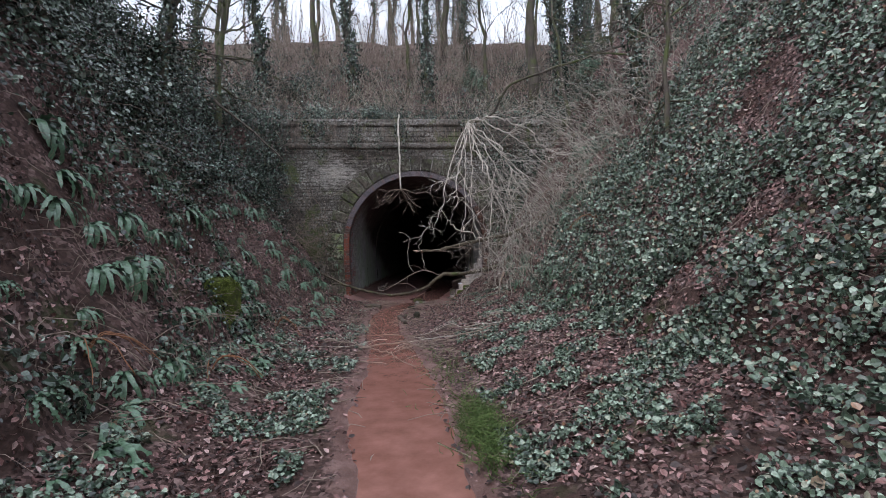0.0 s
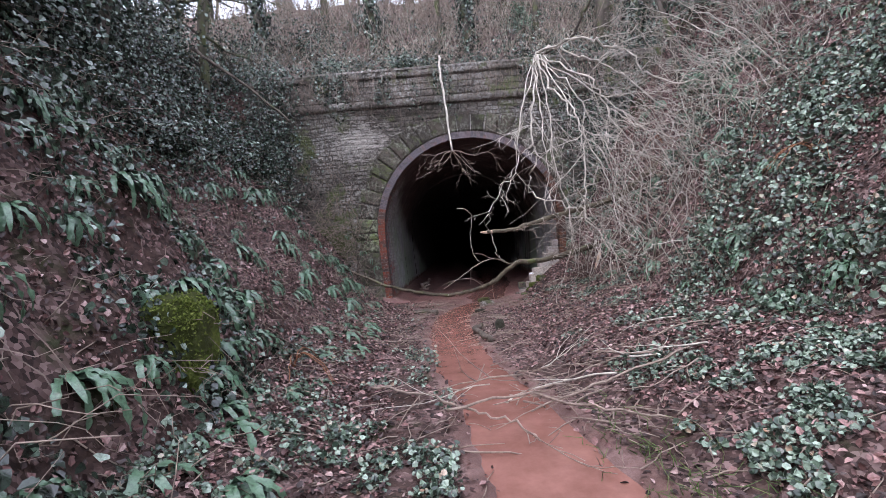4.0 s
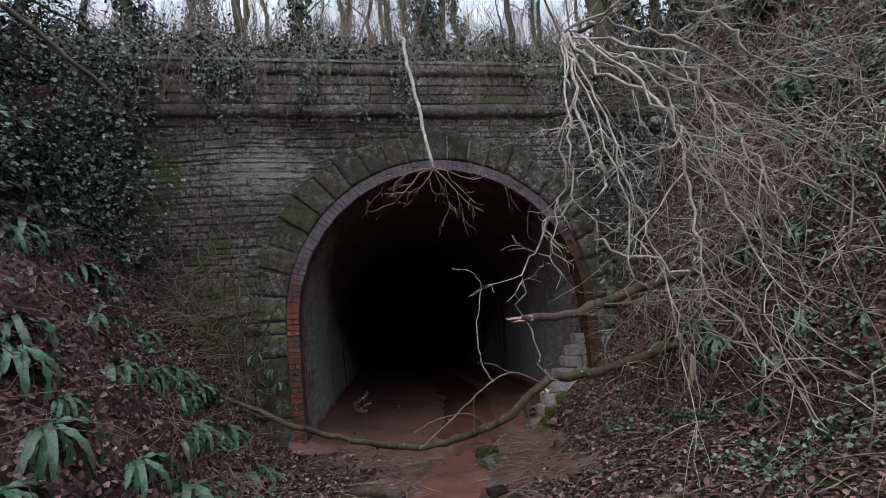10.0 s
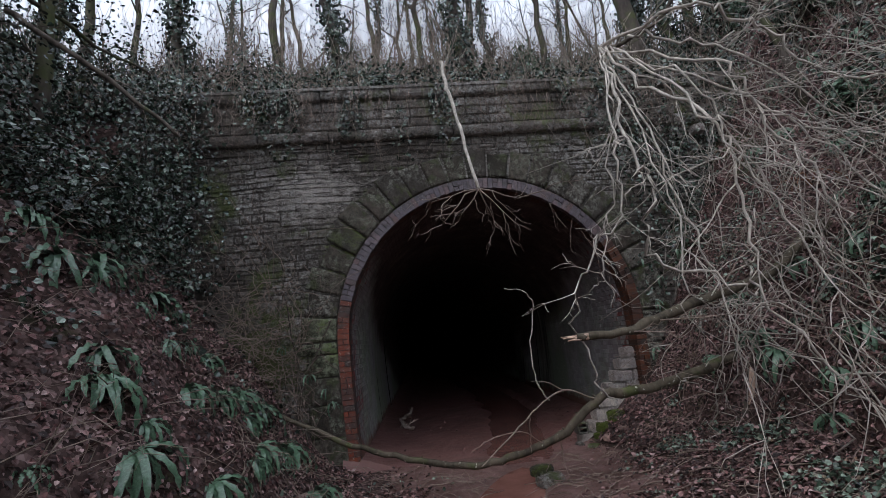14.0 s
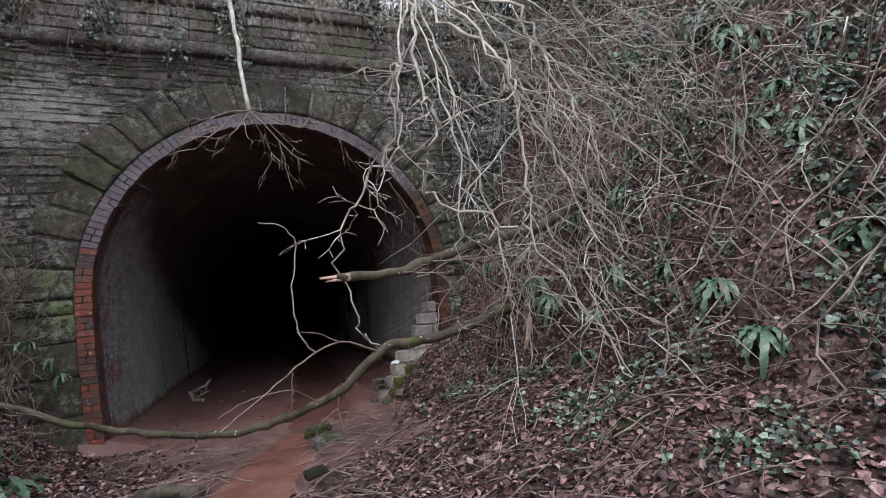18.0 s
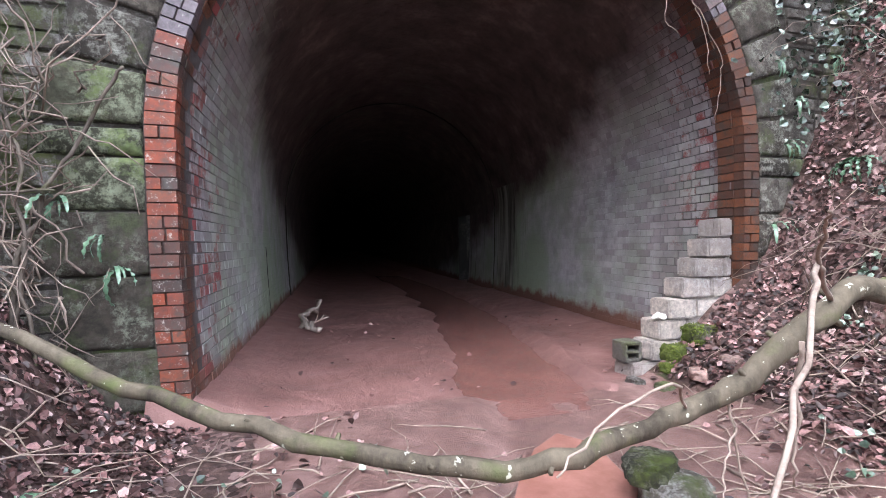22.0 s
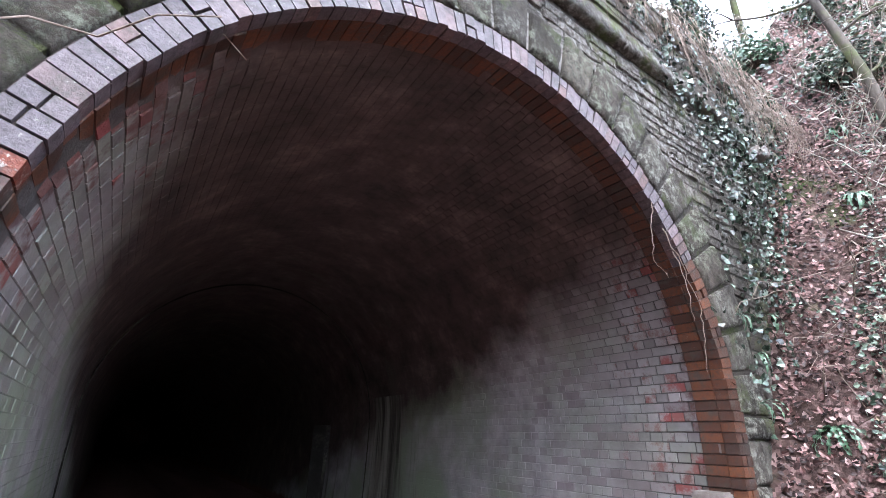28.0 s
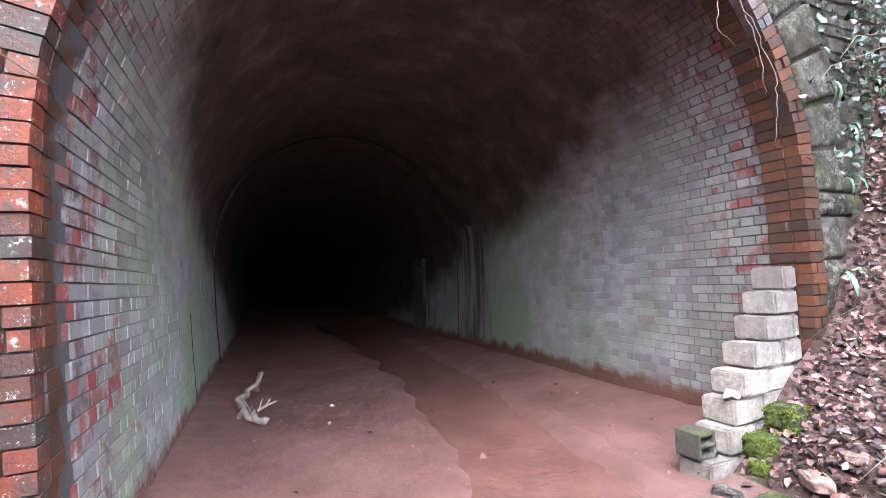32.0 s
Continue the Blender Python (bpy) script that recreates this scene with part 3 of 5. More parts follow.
def runnel(y):
    """The line of the wet runnel along the tunnel."""
    return line(-y, ((0.5, 0.1), (0, 0.2), (-1, 0.42), (-2, 0.62), (-4, 0.98), (-8, 1.3)))


# tunnel floor: mud banked to the sides of a wet runnel
fv, ff = [], []
fx = [-2.25 + 4.6 * i / 44 for i in range(45)]
fy = axis([(-1.1, 8, 0.1), (8, 70, 2.0)])
for y in fy:
    for x in fx:
        c = runnel(y) - drift(y)
        d = abs(x - c) + 0.12 * rough(x, y, 1.6, 4.0)
        z = 0.085 * (1 - math.exp(-(max(0, d - 0.36) / 0.16) ** 2)) - 0.06 + (0.045 + 0.03 * rough(x, y, 3.0, 12.0)) * math.exp(-((x - c - 0.62 - 0.06 * rough(0, y, 1.5, 7.0)) / 0.07) ** 2) + 0.02 * rough(x, y, 1.2, 4.0) + 0.02 * rough(x, y, 5.0, 4.0) + 0.008 * rough(x, y, 13.0, 4.0)
        if x > 1.4:
            z += 0.12 * (x - 1.4)
        if x < -1.5:
            z += 0.3 * (-1.5 - x)
        fv.append((x * 1.02 + drift(y), y, z - 0.035 - 0.2 * min(1, max(0, -0.1 - y) / 0.9) - 0.4 * max(0, abs(x) - 1.1) * min(1, max(0, -y) * 4)))
for j in range(len(fy) - 1):
    for i in range(44):
        ff.append((j * 45 + i, j * 45 + i + 1, j * 45 + 46 + i, j * 45 + 45 + i))
tagged(mesh("floor", fv, ff, FLOORMUD, smooth=True), "smooth pinkish-red mud floor of the tunnel", "floor", kind="structure")
rv, rf = [], []
ry = axis([(-0.35, 14, 0.2)])
for j, y in enumerate(ry):
    c = runnel(y)
    w = 0.6
    for i in range(4):
        rv.append((c - w + 2 * w * i / 3 + 0.0, y, -0.066))
    if j:
        rf += [(j * 4 + i - 4, j * 4 + i - 3, j * 4 + i + 1, j * 4 + i) for i in range(3)]
tagged(mesh("tunnel_runnel", rv, rf, WETMUD), "wet runnel of dark mud along the tunnel floor", "water", kind="structure")


CLOD = [Vector(p) for p in ((1, 0, 0.1), (0.4, 0.8, 0), (-0.6, 0.7, 0.1), (-1, -0.1, 0), (-0.4, -0.8, 0.05), (0.6, -0.6, 0), (0.2, 0.1, 0.8), (-0.3, -0.1, 0.65))]
cv, cf, rc = [], [], random.Random(66)
for _ in range(150):
    y = 5.5 * rc.random() ** 1.5 - 0.2
    x = runnel(y) + (0.66 + abs(rc.gauss(0, 0.25)) if rc.random() < 0.7 else -rc.uniform(0.5, 2.2))
    if not -1.9 < x < 1.75:
        continue
    r, a, k0 = rc.uniform(0.008, 0.026), rc.uniform(0, 6.3), len(cv)
    cv += [Vector((x, y, -0.022 + 0.12 * max(0, x - 1.4) + 0.3 * max(0, -1.5 - x))) + Matrix.Rotation(a, 3, "Z") @ (p * r * rc.uniform(0.8, 1.2)) for p in CLOD]
    cf += [tuple(k0 + i for i in t) for t in ((0, 1, 6), (1, 2, 6), (2, 7, 6), (2, 3, 7), (3, 4, 7), (4, 5, 7), (5, 6, 7), (5, 0, 6))]
tagged(mesh("mud_clods", cv, cf, FLOORMUD), "small clods and pebbles scattered over the tunnel mud", "clods", kind="stuff")


def slab(quad, nrm, depth, inset):
    """A chamfered block standing on a quad: eight corners, five faces."""
    q = [Vector(p) for p in quad]
    c = sum(q, Vector()) / 4
    nrm = Vector(nrm)
    top = [p + nrm * depth + (c - p).normalized() * inset for p in q]
    mid = [p + nrm * depth * 0.55 for p in q]
    v = q + mid + top
    f = [(8, 9, 10, 11)]
    for i in range(4):
        j = (i + 1) % 4
        f += [(i, j, 4 + j, 4 + i), (4 + i, 4 + j, 8 + j, 8 + i)]
    return v, f


def facing(v, f, nrm):
    a, b, c = (Vector(v[i]) for i in f[0][:3])
    return f if (b - a).cross(c - a).dot(Vector(nrm)) > 0 else [t[::-1] for t in f]


class Pieces:
    def __init__(self):
        self.v, self.f = [], []

    def add(self, v, f):
        k0 = len(self.v)
        self.v += v
        self.f += [tuple(i + k0 for i in t) for t in f]

    def make(self, name, m, parent, kind="stuff"):
        ob = mesh(name, self.v, self.f, m, parent)
        ob["kind"] = kind
        return ob


rnd = random.Random(4)
REFUGESHADE = stone_mat("shaded_limewash", (0.05, 0.047, 0.045), (0.13, 0.12, 0.12), (0.2, 0.185, 0.18), (0.09, 0.09, 0.07), (0.24, 0.23, 0.22))
DARKFACE = stone_mat("dark_face_brick", (0.03, 0.03, 0.027), (0.06, 0.058, 0.052), (0.09, 0.085, 0.08), (0.05, 0.055, 0.035), (0.12, 0.12, 0.11))

def GAP(y):
    return 0.009 - 0.0045 * min(1.0, y / 3.5)


# lining bricks, English bond, standing a little proud of their joints
COURSE = 0.077
rest = Pieces()
for c in range(int(LENGTH / COURSE)):
    s0 = c * COURSE
    header = c % 2
    y = 0.095 - (0.056 if header else 0.0)
    first = rnd.uniform(0.165, 0.255) if s0 < SIDE + ARC * 0.6 else rnd.uniform(0.095, 0.15)
    while y < 6.38:
        y1 = y + (0.1125 if header else 0.225)
        s1 = s0 + COURSE - GAP(y)
        a, b = max(y, first), min(y1 - GAP(y), 6.395)
        if b - a > 0.03:
            (xa, za), na = on_arch(s0, RL)
            (xb, zb), nb = on_arch(s1, RL)
            q = [(xa + drift(a), a, za), (xa + drift(b), b, za), (xb + drift(b), b, zb), (xb + drift(a), a, zb)]
            nn = (na[0], 0, na[1])
            v, f = slab(q, nn, rnd.uniform(0.005, 0.012) * (1.0 - 0.6 * min(1.0, a / 3.5)), 0.003)
            f = facing(v, f, nn)
            if xa < 0 and s0 < SIDE + 0.45 and s0 > 0.25 and a < 1.05:
                mesh("brick", v, f, LINING, lining)
            else:
                rest.add(v, f)
        y = y1
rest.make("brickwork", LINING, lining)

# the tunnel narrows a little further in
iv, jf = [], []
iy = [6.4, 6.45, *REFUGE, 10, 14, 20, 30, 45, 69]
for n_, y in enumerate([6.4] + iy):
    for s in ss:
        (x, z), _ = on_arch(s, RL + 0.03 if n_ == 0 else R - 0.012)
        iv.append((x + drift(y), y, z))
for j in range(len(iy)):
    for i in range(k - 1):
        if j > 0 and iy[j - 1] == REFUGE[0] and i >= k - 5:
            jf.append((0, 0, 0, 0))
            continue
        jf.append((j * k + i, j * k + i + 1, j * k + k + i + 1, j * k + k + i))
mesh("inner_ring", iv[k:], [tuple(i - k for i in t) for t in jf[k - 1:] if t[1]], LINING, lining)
# a man-sized refuge in the side wall, its shade painted as dim limewash
nx = XC + R - 0.06
nv = [(nx + drift(y) + dx, y, z) for y in REFUGE for dx in (-0.05, 0.28) for z in (FOOT, SP)]
mesh("refuge", nv, [(2, 3, 7, 6), (0, 1, 3, 2), (4, 6, 7, 5), (1, 5, 7, 3)], REFUGESHADE, lining)
# an open crack down the other wall
cv, cf = [], []
for i in range(13):
    z, y = 0.18 + 0.075 * i, 3.62 + 0.035 * rough(i, 0, 0.7, 3.0)
    w = 0.014 * (1 - abs(i - 5) / 9)
    x = on_arch(z - FOOT, RL)[0][0] + drift(y) + 0.011
    cv += [(x, y - w, z), (x - 0.012, y, z), (x, y + w, z)]
    if i:
        q = 3 * i
        cf += [(q - 3, q - 2, q + 1, q), (q - 2, q - 1, q + 2, q + 1)]
mesh("crack", cv, cf, SOOTJOINT, lining, "open dark crack down the limewashed brick")
# the step of the narrowing, much darker than the lining round it
mesh("ring_face", iv[:2 * k], jf[:k - 1], DARKFACE, lining)

# the brick ring of the mouth, bedded in pale mortar
mv, mf = [], []
for i in range(81):
    s = LENGTH * i / 80
    mv += [(*[on_arch(s, R + 0.006)[0][0]], 0.002, on_arch(s, R + 0.006)[0][1]), (on_arch(s, R + RING + 0.01)[0][0], 0.002, on_arch(s, R + RING + 0.01)[0][1])]
    if i:
        mf.append((2 * i - 2, 2 * i - 1, 2 * i + 1, 2 * i))
mesh("mortar_bed", mv, mf, RINGBED, wall)
for c in range(int(LENGTH / COURSE)):
    s0 = c * COURSE
    s1 = s0 + COURSE - 0.005
    k = rnd.uniform(0.075, 0.1)
    cuts = [(rnd.uniform(-0.006, 0.006), RING)] if rnd.random() < 0.72 else [(rnd.uniform(-0.008, 0.006), k - 0.008), (k, RING)]
    for ra, rb_ in cuts:
        j = rnd.uniform(-0.006, 0.006)
        (x0, z0), _ = on_arch(s0, R + ra)
        (x1, z1), _ = on_arch(s1, R + ra)
        (x2, z2), _ = on_arch(s1, R + rb_)
        (x3, z3), _ = on_arch(s0, R + rb_)
        q = [(x0, 0.085, z0), (x1, 0.085, z1), (x2, 0.085, z2), (x3, 0.085, z3)]
        v, f = slab(q, (0, -1, 0), 0.1 + j, rnd.uniform(0.002, 0.006))
        m = RINGBRICK if s0 < SIDE + 0.55 else RUSTBRICK if s0 > SIDE + ARC - 1.2 else BLUEBRICK
        mesh("brick", v, facing(v, f, (0, -1, 0)), m, wall)

# wet brown bricks of the reveal behind the ring
reveal = Pieces()
for c in range(int(LENGTH / COURSE)):
    s0, s1 = c * COURSE, c * COURSE + COURSE - 0.007
    (xa, za), na = on_arch(s0, RL)
    (xb, zb), _ = on_arch(s1, RL)
    q = [(xa, 0.088, za), (xa, 0.26, za), (xb, 0.26, zb), (xb, 0.088, zb)]
    v, f = slab(q, (na[0], 0, na[1]), rnd.uniform(0.009, 0.015), 0.004)
    reveal.add(v, facing(v, f, (na[0], 0, na[1])))
reveal.make("reveal_brickwork", RUSTBRICK, wall)

# rusticated voussoirs and jamb stones
RO = R + RING + 0.012


def hewn(q, depth, swell, margin, n):
    """A rough-faced block on a wall: a drafted margin round an uneven, swelling face."""
    q = [Vector(p) for p in q]
    seed = Vector((rnd.uniform(0, 50), rnd.uniform(0, 50), 0))
    w, h = (q[1] - q[0]).length, (q[3] - q[0]).length
    us = [0] + [margin * 0.35 / w + (1 - margin * 0.7 / w) * i / (n - 3) for i in range(n - 2)] + [1]
    m = max(4, min(n, int(n * h / w) + 2))
    vs = [0] + [margin * 0.35 / h + (1 - margin * 0.7 / h) * i / (m - 3) for i in range(m - 2)] + [1]
    v, f = [], []
    for b in vs:
        for a in us:
            p = q[0].lerp(q[1], a).lerp(q[3].lerp(q[2], a), b)
            e = min(min(a, 1 - a) * w, min(b, 1 - b) * h)
            k = min(1.0, e / margin)
            g = noise.noise(p * 5.5 + seed) * 0.6 + noise.noise(p * 15 + seed) * 0.6 + noise.noise(p * 33 + seed) * 0.3
            p = p + Vector((g * 0.025 * k, 0, noise.noise(p * 7 - seed) * 0.02 * k))
            v.append(p + Vector((0, -(depth * (0.8 if e == 0 else 1.0) + swell * (k ** 0.6) * (0.75 + 0.9 * g)), 0)))
    nu = len(us)
    for j in range(len(vs) - 1):
        for i in range(nu - 1):
            f.append((j * nu + i, j * nu + i + 1, (j + 1) * nu + i + 1, (j + 1) * nu + i))
    rim = list(range(nu)) + [nu * (j + 1) - 1 for j in range(1, len(vs))] + list(range(nu * len(vs) - 2, nu * (len(vs) - 1) - 1, -1)) + [nu * j for j in range(len(vs) - 2, 0, -1)]
    k0 = len(v)
    v += [Vector((v[i].x, 0.05, v[i].z)) for i in rim]
    for a in range(len(rim)):
        b = (a + 1) % len(rim)
        f.append((rim[b], rim[a], k0 + a, k0 + b))
    return v, facing(v, f, (0, -1, 0))


def rusticated(q, name="voussoir", m=None):
    v, f = hewn(q, rnd.uniform(0.06, 0.08), rnd.uniform(0.012, 0.03), 0.03, 13)
    mesh(name, v, f, m or rnd.choice((VOUSSOIR, VOUSSOIR, QUOIN)), wall, smooth=True)


for i in range(23):
    a0, a1 = math.pi * i / 23 + 0.005 + rnd.uniform(0, 0.01), math.pi * (i + 1) / 23 - 0.003
    d = rnd.uniform(0.4, 0.56)
    q = [(XC - rr * math.cos(a), 0.05, SP + rr * math.sin(a)) for a, rr in ((a0, RO), (a1, RO), (a1, RO + d), (a0, RO + d))]
    rusticated(q, "voussoir", LIMEQUOIN if i == 0 else None)
BEDS = (FOOT + 0.02, 0.12, 0.5, 0.94, 1.32, 1.64, SP)
for sx in (-1, 1):
    for i, (z, z1) in enumerate(zip(BEDS, BEDS[1:])):
        w = rnd.uniform(0.5, 0.6) if i % 2 else rnd.uniform(0.38, 0.44)
        xi, xo = XC + sx * (RO - 0.1 * max(0, 1 - (z - FOOT) / SIDE) ** 2), XC + sx * (RO + w)
        rusticated([(xi, 0.05, z), (xo, 0.05, z), (xo, 0.05, z1 - 0.012), (xi, 0.05, z1 - 0.012)], "quoin", LIMEQUOIN if sx < 0 and i in (4, 5) else QUOIN if sx < 0 else VOUSSOIR)

# coursed rubble of the spandrels
far = Pieces()
z, made = FOOT, 0
while z < 4.84:
    low = z < 2.3
    h = min(rnd.choice((0.17, 0.22, 0.26, 0.3) if low else (0.07, 0.09, 0.1, 0.12, 0.14)), 4.86 - z)
    zm = z + h * 0.5
    if zm < SP:
        edge = RO + 0.42
    else:
        q = (RO + 0.44) ** 2 - (zm - SP) ** 2
        edge = math.sqrt(q) if q > 0 else 0.0
    for x0, x1 in (((-5.25, XC - edge), (XC + edge, 5.45)) if edge > 0 else ((-5.25, 5.45),)):
        x = x0
        while x < x1 - 0.05:
            w = min(rnd.choice((0.22, 0.3, 0.42, 0.5) if low else (0.12, 0.18, 0.24, 0.3, 0.38)), x1 - x)
            if x1 - x - w < 0.12:
                w = x1 - x
            j = 0.014
            za, zb = 0.05 * rough(x, z, 0.9, 2.0), 0.05 * rough(x + w, z, 0.9, 2.0)
            q = [(x + rnd.uniform(0, j), 0.05, z + za + rnd.uniform(0, j)), (x + w - 0.004 - rnd.uniform(0, j), 0.05, z + zb + rnd.uniform(0, j)),
                 (x + w - 0.012 - rnd.uniform(0, j), 0.05, z + zb + h - 0.003 - rnd.uniform(0, j)), (x + rnd.uniform(0, j), 0.05, z + za + h - 0.003 - rnd.uniform(0, j))]
            if h > 0.11 and rnd.random() < 0.35:
                m0, m1 = ((q[0][0] + q[3][0]) / 2, 0.05, q[0][2] * 0.55 + q[3][2] * 0.45), ((q[1][0] + q[2][0]) / 2, 0.05, q[1][2] * 0.55 + q[2][2] * 0.45)
                far.add(*hewn([m0, m1, q[2], q[3]], rnd.uniform(0.054, 0.07), 0.02, 0.02, 6))
                q = [q[0], q[1], (m1[0], 0.05, m1[2] - 0.008), (m0[0], 0.05, m0[2] - 0.008)]
            v, f = hewn(q, rnd.uniform(0.052, 0.066), rnd.uniform(0.008, 0.024), 0.025, 9 if low else 6)
            hole = abs(x + w / 2 + 3.1) < 0.28 and abs(zm - 3.2) < 0.09
            if hole:
                pass
            elif made < 300 and -4.4 < x < 0 and z > 0.6:
                mesh("stone", v, f, STONE, wall)
                made += 1
            else:
                far.add(v, f)
            x += w
    z += h
# parapet rubble above the string course
z = 5.1
while z < 5.58:
    h = min(0.16, 5.6 - z)
    x = -5.25
    while x < 5.4:
        w = min(rnd.uniform(0.3, 0.7), 5.45 - x)
        v, f = hewn([(x, 0.05, z), (x + w - 0.012, 0.05, z), (x + w - 0.012, 0.05, z + h - 0.012), (x, 0.05, z + h - 0.012)], rnd.uniform(0.05, 0.07), 0.03, 0.03, 7)
        far.add(v, f)
        x += w
    z += h
far.make("rubble", STONE, wall)
for z0, z1, d in ((4.88, 5.06, 0.13), (5.6, 5.78, 0.12)):
    x = -5.25
    while x < 5.4:
        w = min(rnd.uniform(0.8, 1.2), 5.45 - x)
        t = rnd.uniform(-0.01, 0.01)
        q = [(x, 0.05, z0 + t), (x + w - 0.01, 0.05, z0 + t), (x + w - 0.01, 0.05, z1 + t), (x, 0.05, z1 + t)]
        v, f = hewn(q, d, 0.03, 0.04, 10)
        mesh("coping_stone" if z0 > 5.3 else "string_stone", v, f, STONE, wall, smooth=True)
        x += w
v, f = slab([(-5.3, -0.1, 5.752), (5.5, -0.1, 5.752), (5.5, 0.6, 5.752), (-5.3, 0.6, 5.752)], (0, 0, 1), 0.05, 0.02)
mesh("coping_top", v, facing(v, f, (0, 0, 1)), STONE, wall)

# ---- fallen and hanging branches ----
def branch_thing(name, label, mats, stem, r0, r1, kids, seed, category="branch", droop=0.02, length=(0.4, 1.0), spread=0.8, depth=2, sides=8, wob=0.02, knots=0, curl=0.16, kidr=0.5):
    rng = random.Random(seed)
    ob = thing(name, stem[0], label, category)
    inv = Matrix.Translation(-Vector(stem[0]))
    pts = bend([inv @ Vector(p) for p in stem], 6, wob, rng)
    rad = taper(len(pts), r0, r1)
    t = Tubes()
    t.add(pts, [r * rng.uniform(0.9, 1.12) for r in rad], sides)
    for _ in range(knots):
        i = rng.randint(1, len(pts) - 2)
        d = Vector((rng.gauss(0, 1), rng.gauss(0, 1), rng.gauss(0, 1))).normalized()
        t.add([pts[i], pts[i] + d * rad[i] * 1.7], [rad[i] * 0.4, rad[i] * 0.25], 5)
    t.make("stem", mats[0], ob)
    for _ in range(kids):
        i = rng.randint(len(pts) // 6, len(pts) - 1)
        dd = (pts[i] - pts[i - 1]).normalized()
        side = dd.cross(Vector((rng.gauss(0, 1), rng.gauss(0, 1), rng.gauss(0, 1)))).normalized()
        tt = Tubes()
        sprout(tt, pts[i], dd + side * spread * rng.uniform(0.5, 1.4), rng.uniform(*length), max(0.004, rad[i] * kidr), depth, rng, droop, 0.75, 5, 3, curl)
        tt.make("side_branch", mats[1], ob)
    return ob


# the dark limb that sags across the mouth
limb = branch_thing("fallen_limb", "dark wet fallen limb sagging across the tunnel mouth", (BARK_LIMB, BARK_PALE),
                    [(-3.25, -0.75, 1.12), (-2.3, -0.95, 0.66), (-1.55, -1.35, 0.43), (-0.71, -1.64, 0.3), (-0.16, -1.62, 0.35), (0.3, -1.65, 0.48), (0.75, -1.75, 0.84), (1.35, -1.7, 0.88), (2.2, -1.62, 1.02), (3.3, -1.4, 1.35), (4.6, -0.9, 2.4)],
                    0.024, 0.066, 0, 11, length=(0.3, 0.5), depth=1, knots=30, wob=0.016, kidr=0.12)
tw = Tubes()
o = Vector((-3.25, -0.75, 1.12))
for pts, r in (([(0.72, -1.75, 0.84), (0.3, -2.0, 1.0), (-0.1, -2.27, 0.9), (-0.49, -2.5, 0.68), (-0.78, -2.68, 0.53)], 0.012), ([(-0.2, -2.32, 0.85), (-0.22, -2.32, 0.62), (-0.23, -2.32, 0.5)], 0.007),
               ([(0.3, -2.0, 1.0), (0.05, -2.2, 1.12), (-0.15, -2.35, 1.16)], 0.008), ([(0.1, -1.63, 0.42), (-0.2, -1.9, 0.62), (-0.6, -2.1, 0.62), (-0.8, -2.2, 0.55)], 0.007),
               ([(0.3, -1.65, 0.48), (0.27, -1.7, 0.3), (0.3, -1.75, 0.02)], 0.008), ([(0.28, -1.7, 0.35), (0.12, -1.8, 0.28), (0.0, -1.9, 0.2)], 0.006)):
    p = bend([Vector(q) - o for q in pts], 5, 0.008, random.Random(3))
    tw.add(p, taper(len(p), r, r * 0.4), 5)
tw.make("side_branch", BARK_TWIG, limb)

stub = branch_thing("broken_branch", "broken branch with a pale splintered end", (BARK_LIMB, BARK_TWIG),
                    [(0.1, -3.08, 1.55), (0.62, -3.0, 1.56), (1.1, -2.87, 1.68), (1.9, -2.6, 1.84), (2.95, -2.2, 2.1), (4.4, -1.6, 3.0)], 0.034, 0.06, 5, 12, length=(0.3, 0.8), kidr=0.2, wob=0.012)
sp = Tubes()
for i in range(7):
    a = random.Random(i)
    sp.add([(0.1, a.uniform(-0.014, 0.014), a.uniform(-0.014, 0.014)), (-a.uniform(0.02, 0.16), a.uniform(-0.025, 0.025), a.uniform(-0.025, 0.025))], [0.022, 0.004], 5)
sp.make("splinters", SPLINTER, stub, "pale pinkish splintered wood")

# a slim dead branch hanging from the parapet
drop = branch_thing("hanging_branch", "slim pale dead branch hanging from the parapet", (BARK_PALE, BARK_TWIG), [(-0.42, -0.75, 5.75), (-0.44, -1.1, 5.1), (-0.4, -1.5, 4.3), (-0.36, -2.0, 3.3)], 0.028, 0.019, 0, 13, wob=0.015)
for k, (d, ln) in enumerate((((-1, -0.1, -0.35), 1.1), ((-0.7, 0.1, -0.5), 0.9), ((0.8, 0.1, -0.7), 1.0), ((0.9, 0.2, -0.35), 1.3), ((-0.2, 0, -1), 0.6), ((0.4, 0.1, -0.9), 0.8))):
    tt = Tubes()
    sprout(tt, (0.06, -1.25, -2.45), d, ln * 0.75, 0.009, 2, random.Random(40 + k), 0.02, 0.9, 5, 3, 0.32)
    tt.make("side_branch", BARK_TWIG, drop)
branch_thing("hanging_twig", "thin crooked twig curling before the dark opening", (BARK_PALE, BARK_TWIG), [(-0.4, -2.8, 2.05), (-0.23, -2.83, 2.0), (-0.13, -2.7, 1.86), (-0.18, -2.6, 1.5), (-0.14, -2.55, 1.15), (-0.02, -2.45, 0.98)], 0.004, 0.008, 0, 14, sides=5, wob=0.008)

branch_thing("leaning_branch", "dark bare branch leaning out over the portal wall", (BARK_DARK, BARK_DARK), [(-5.6, -1.85, 5.9), (-4.6, -1.9, 5.1), (-3.66, -1.92, 4.18)], 0.04, 0.02, 2, 19, length=(0.4, 0.8), depth=1, kidr=0.3)

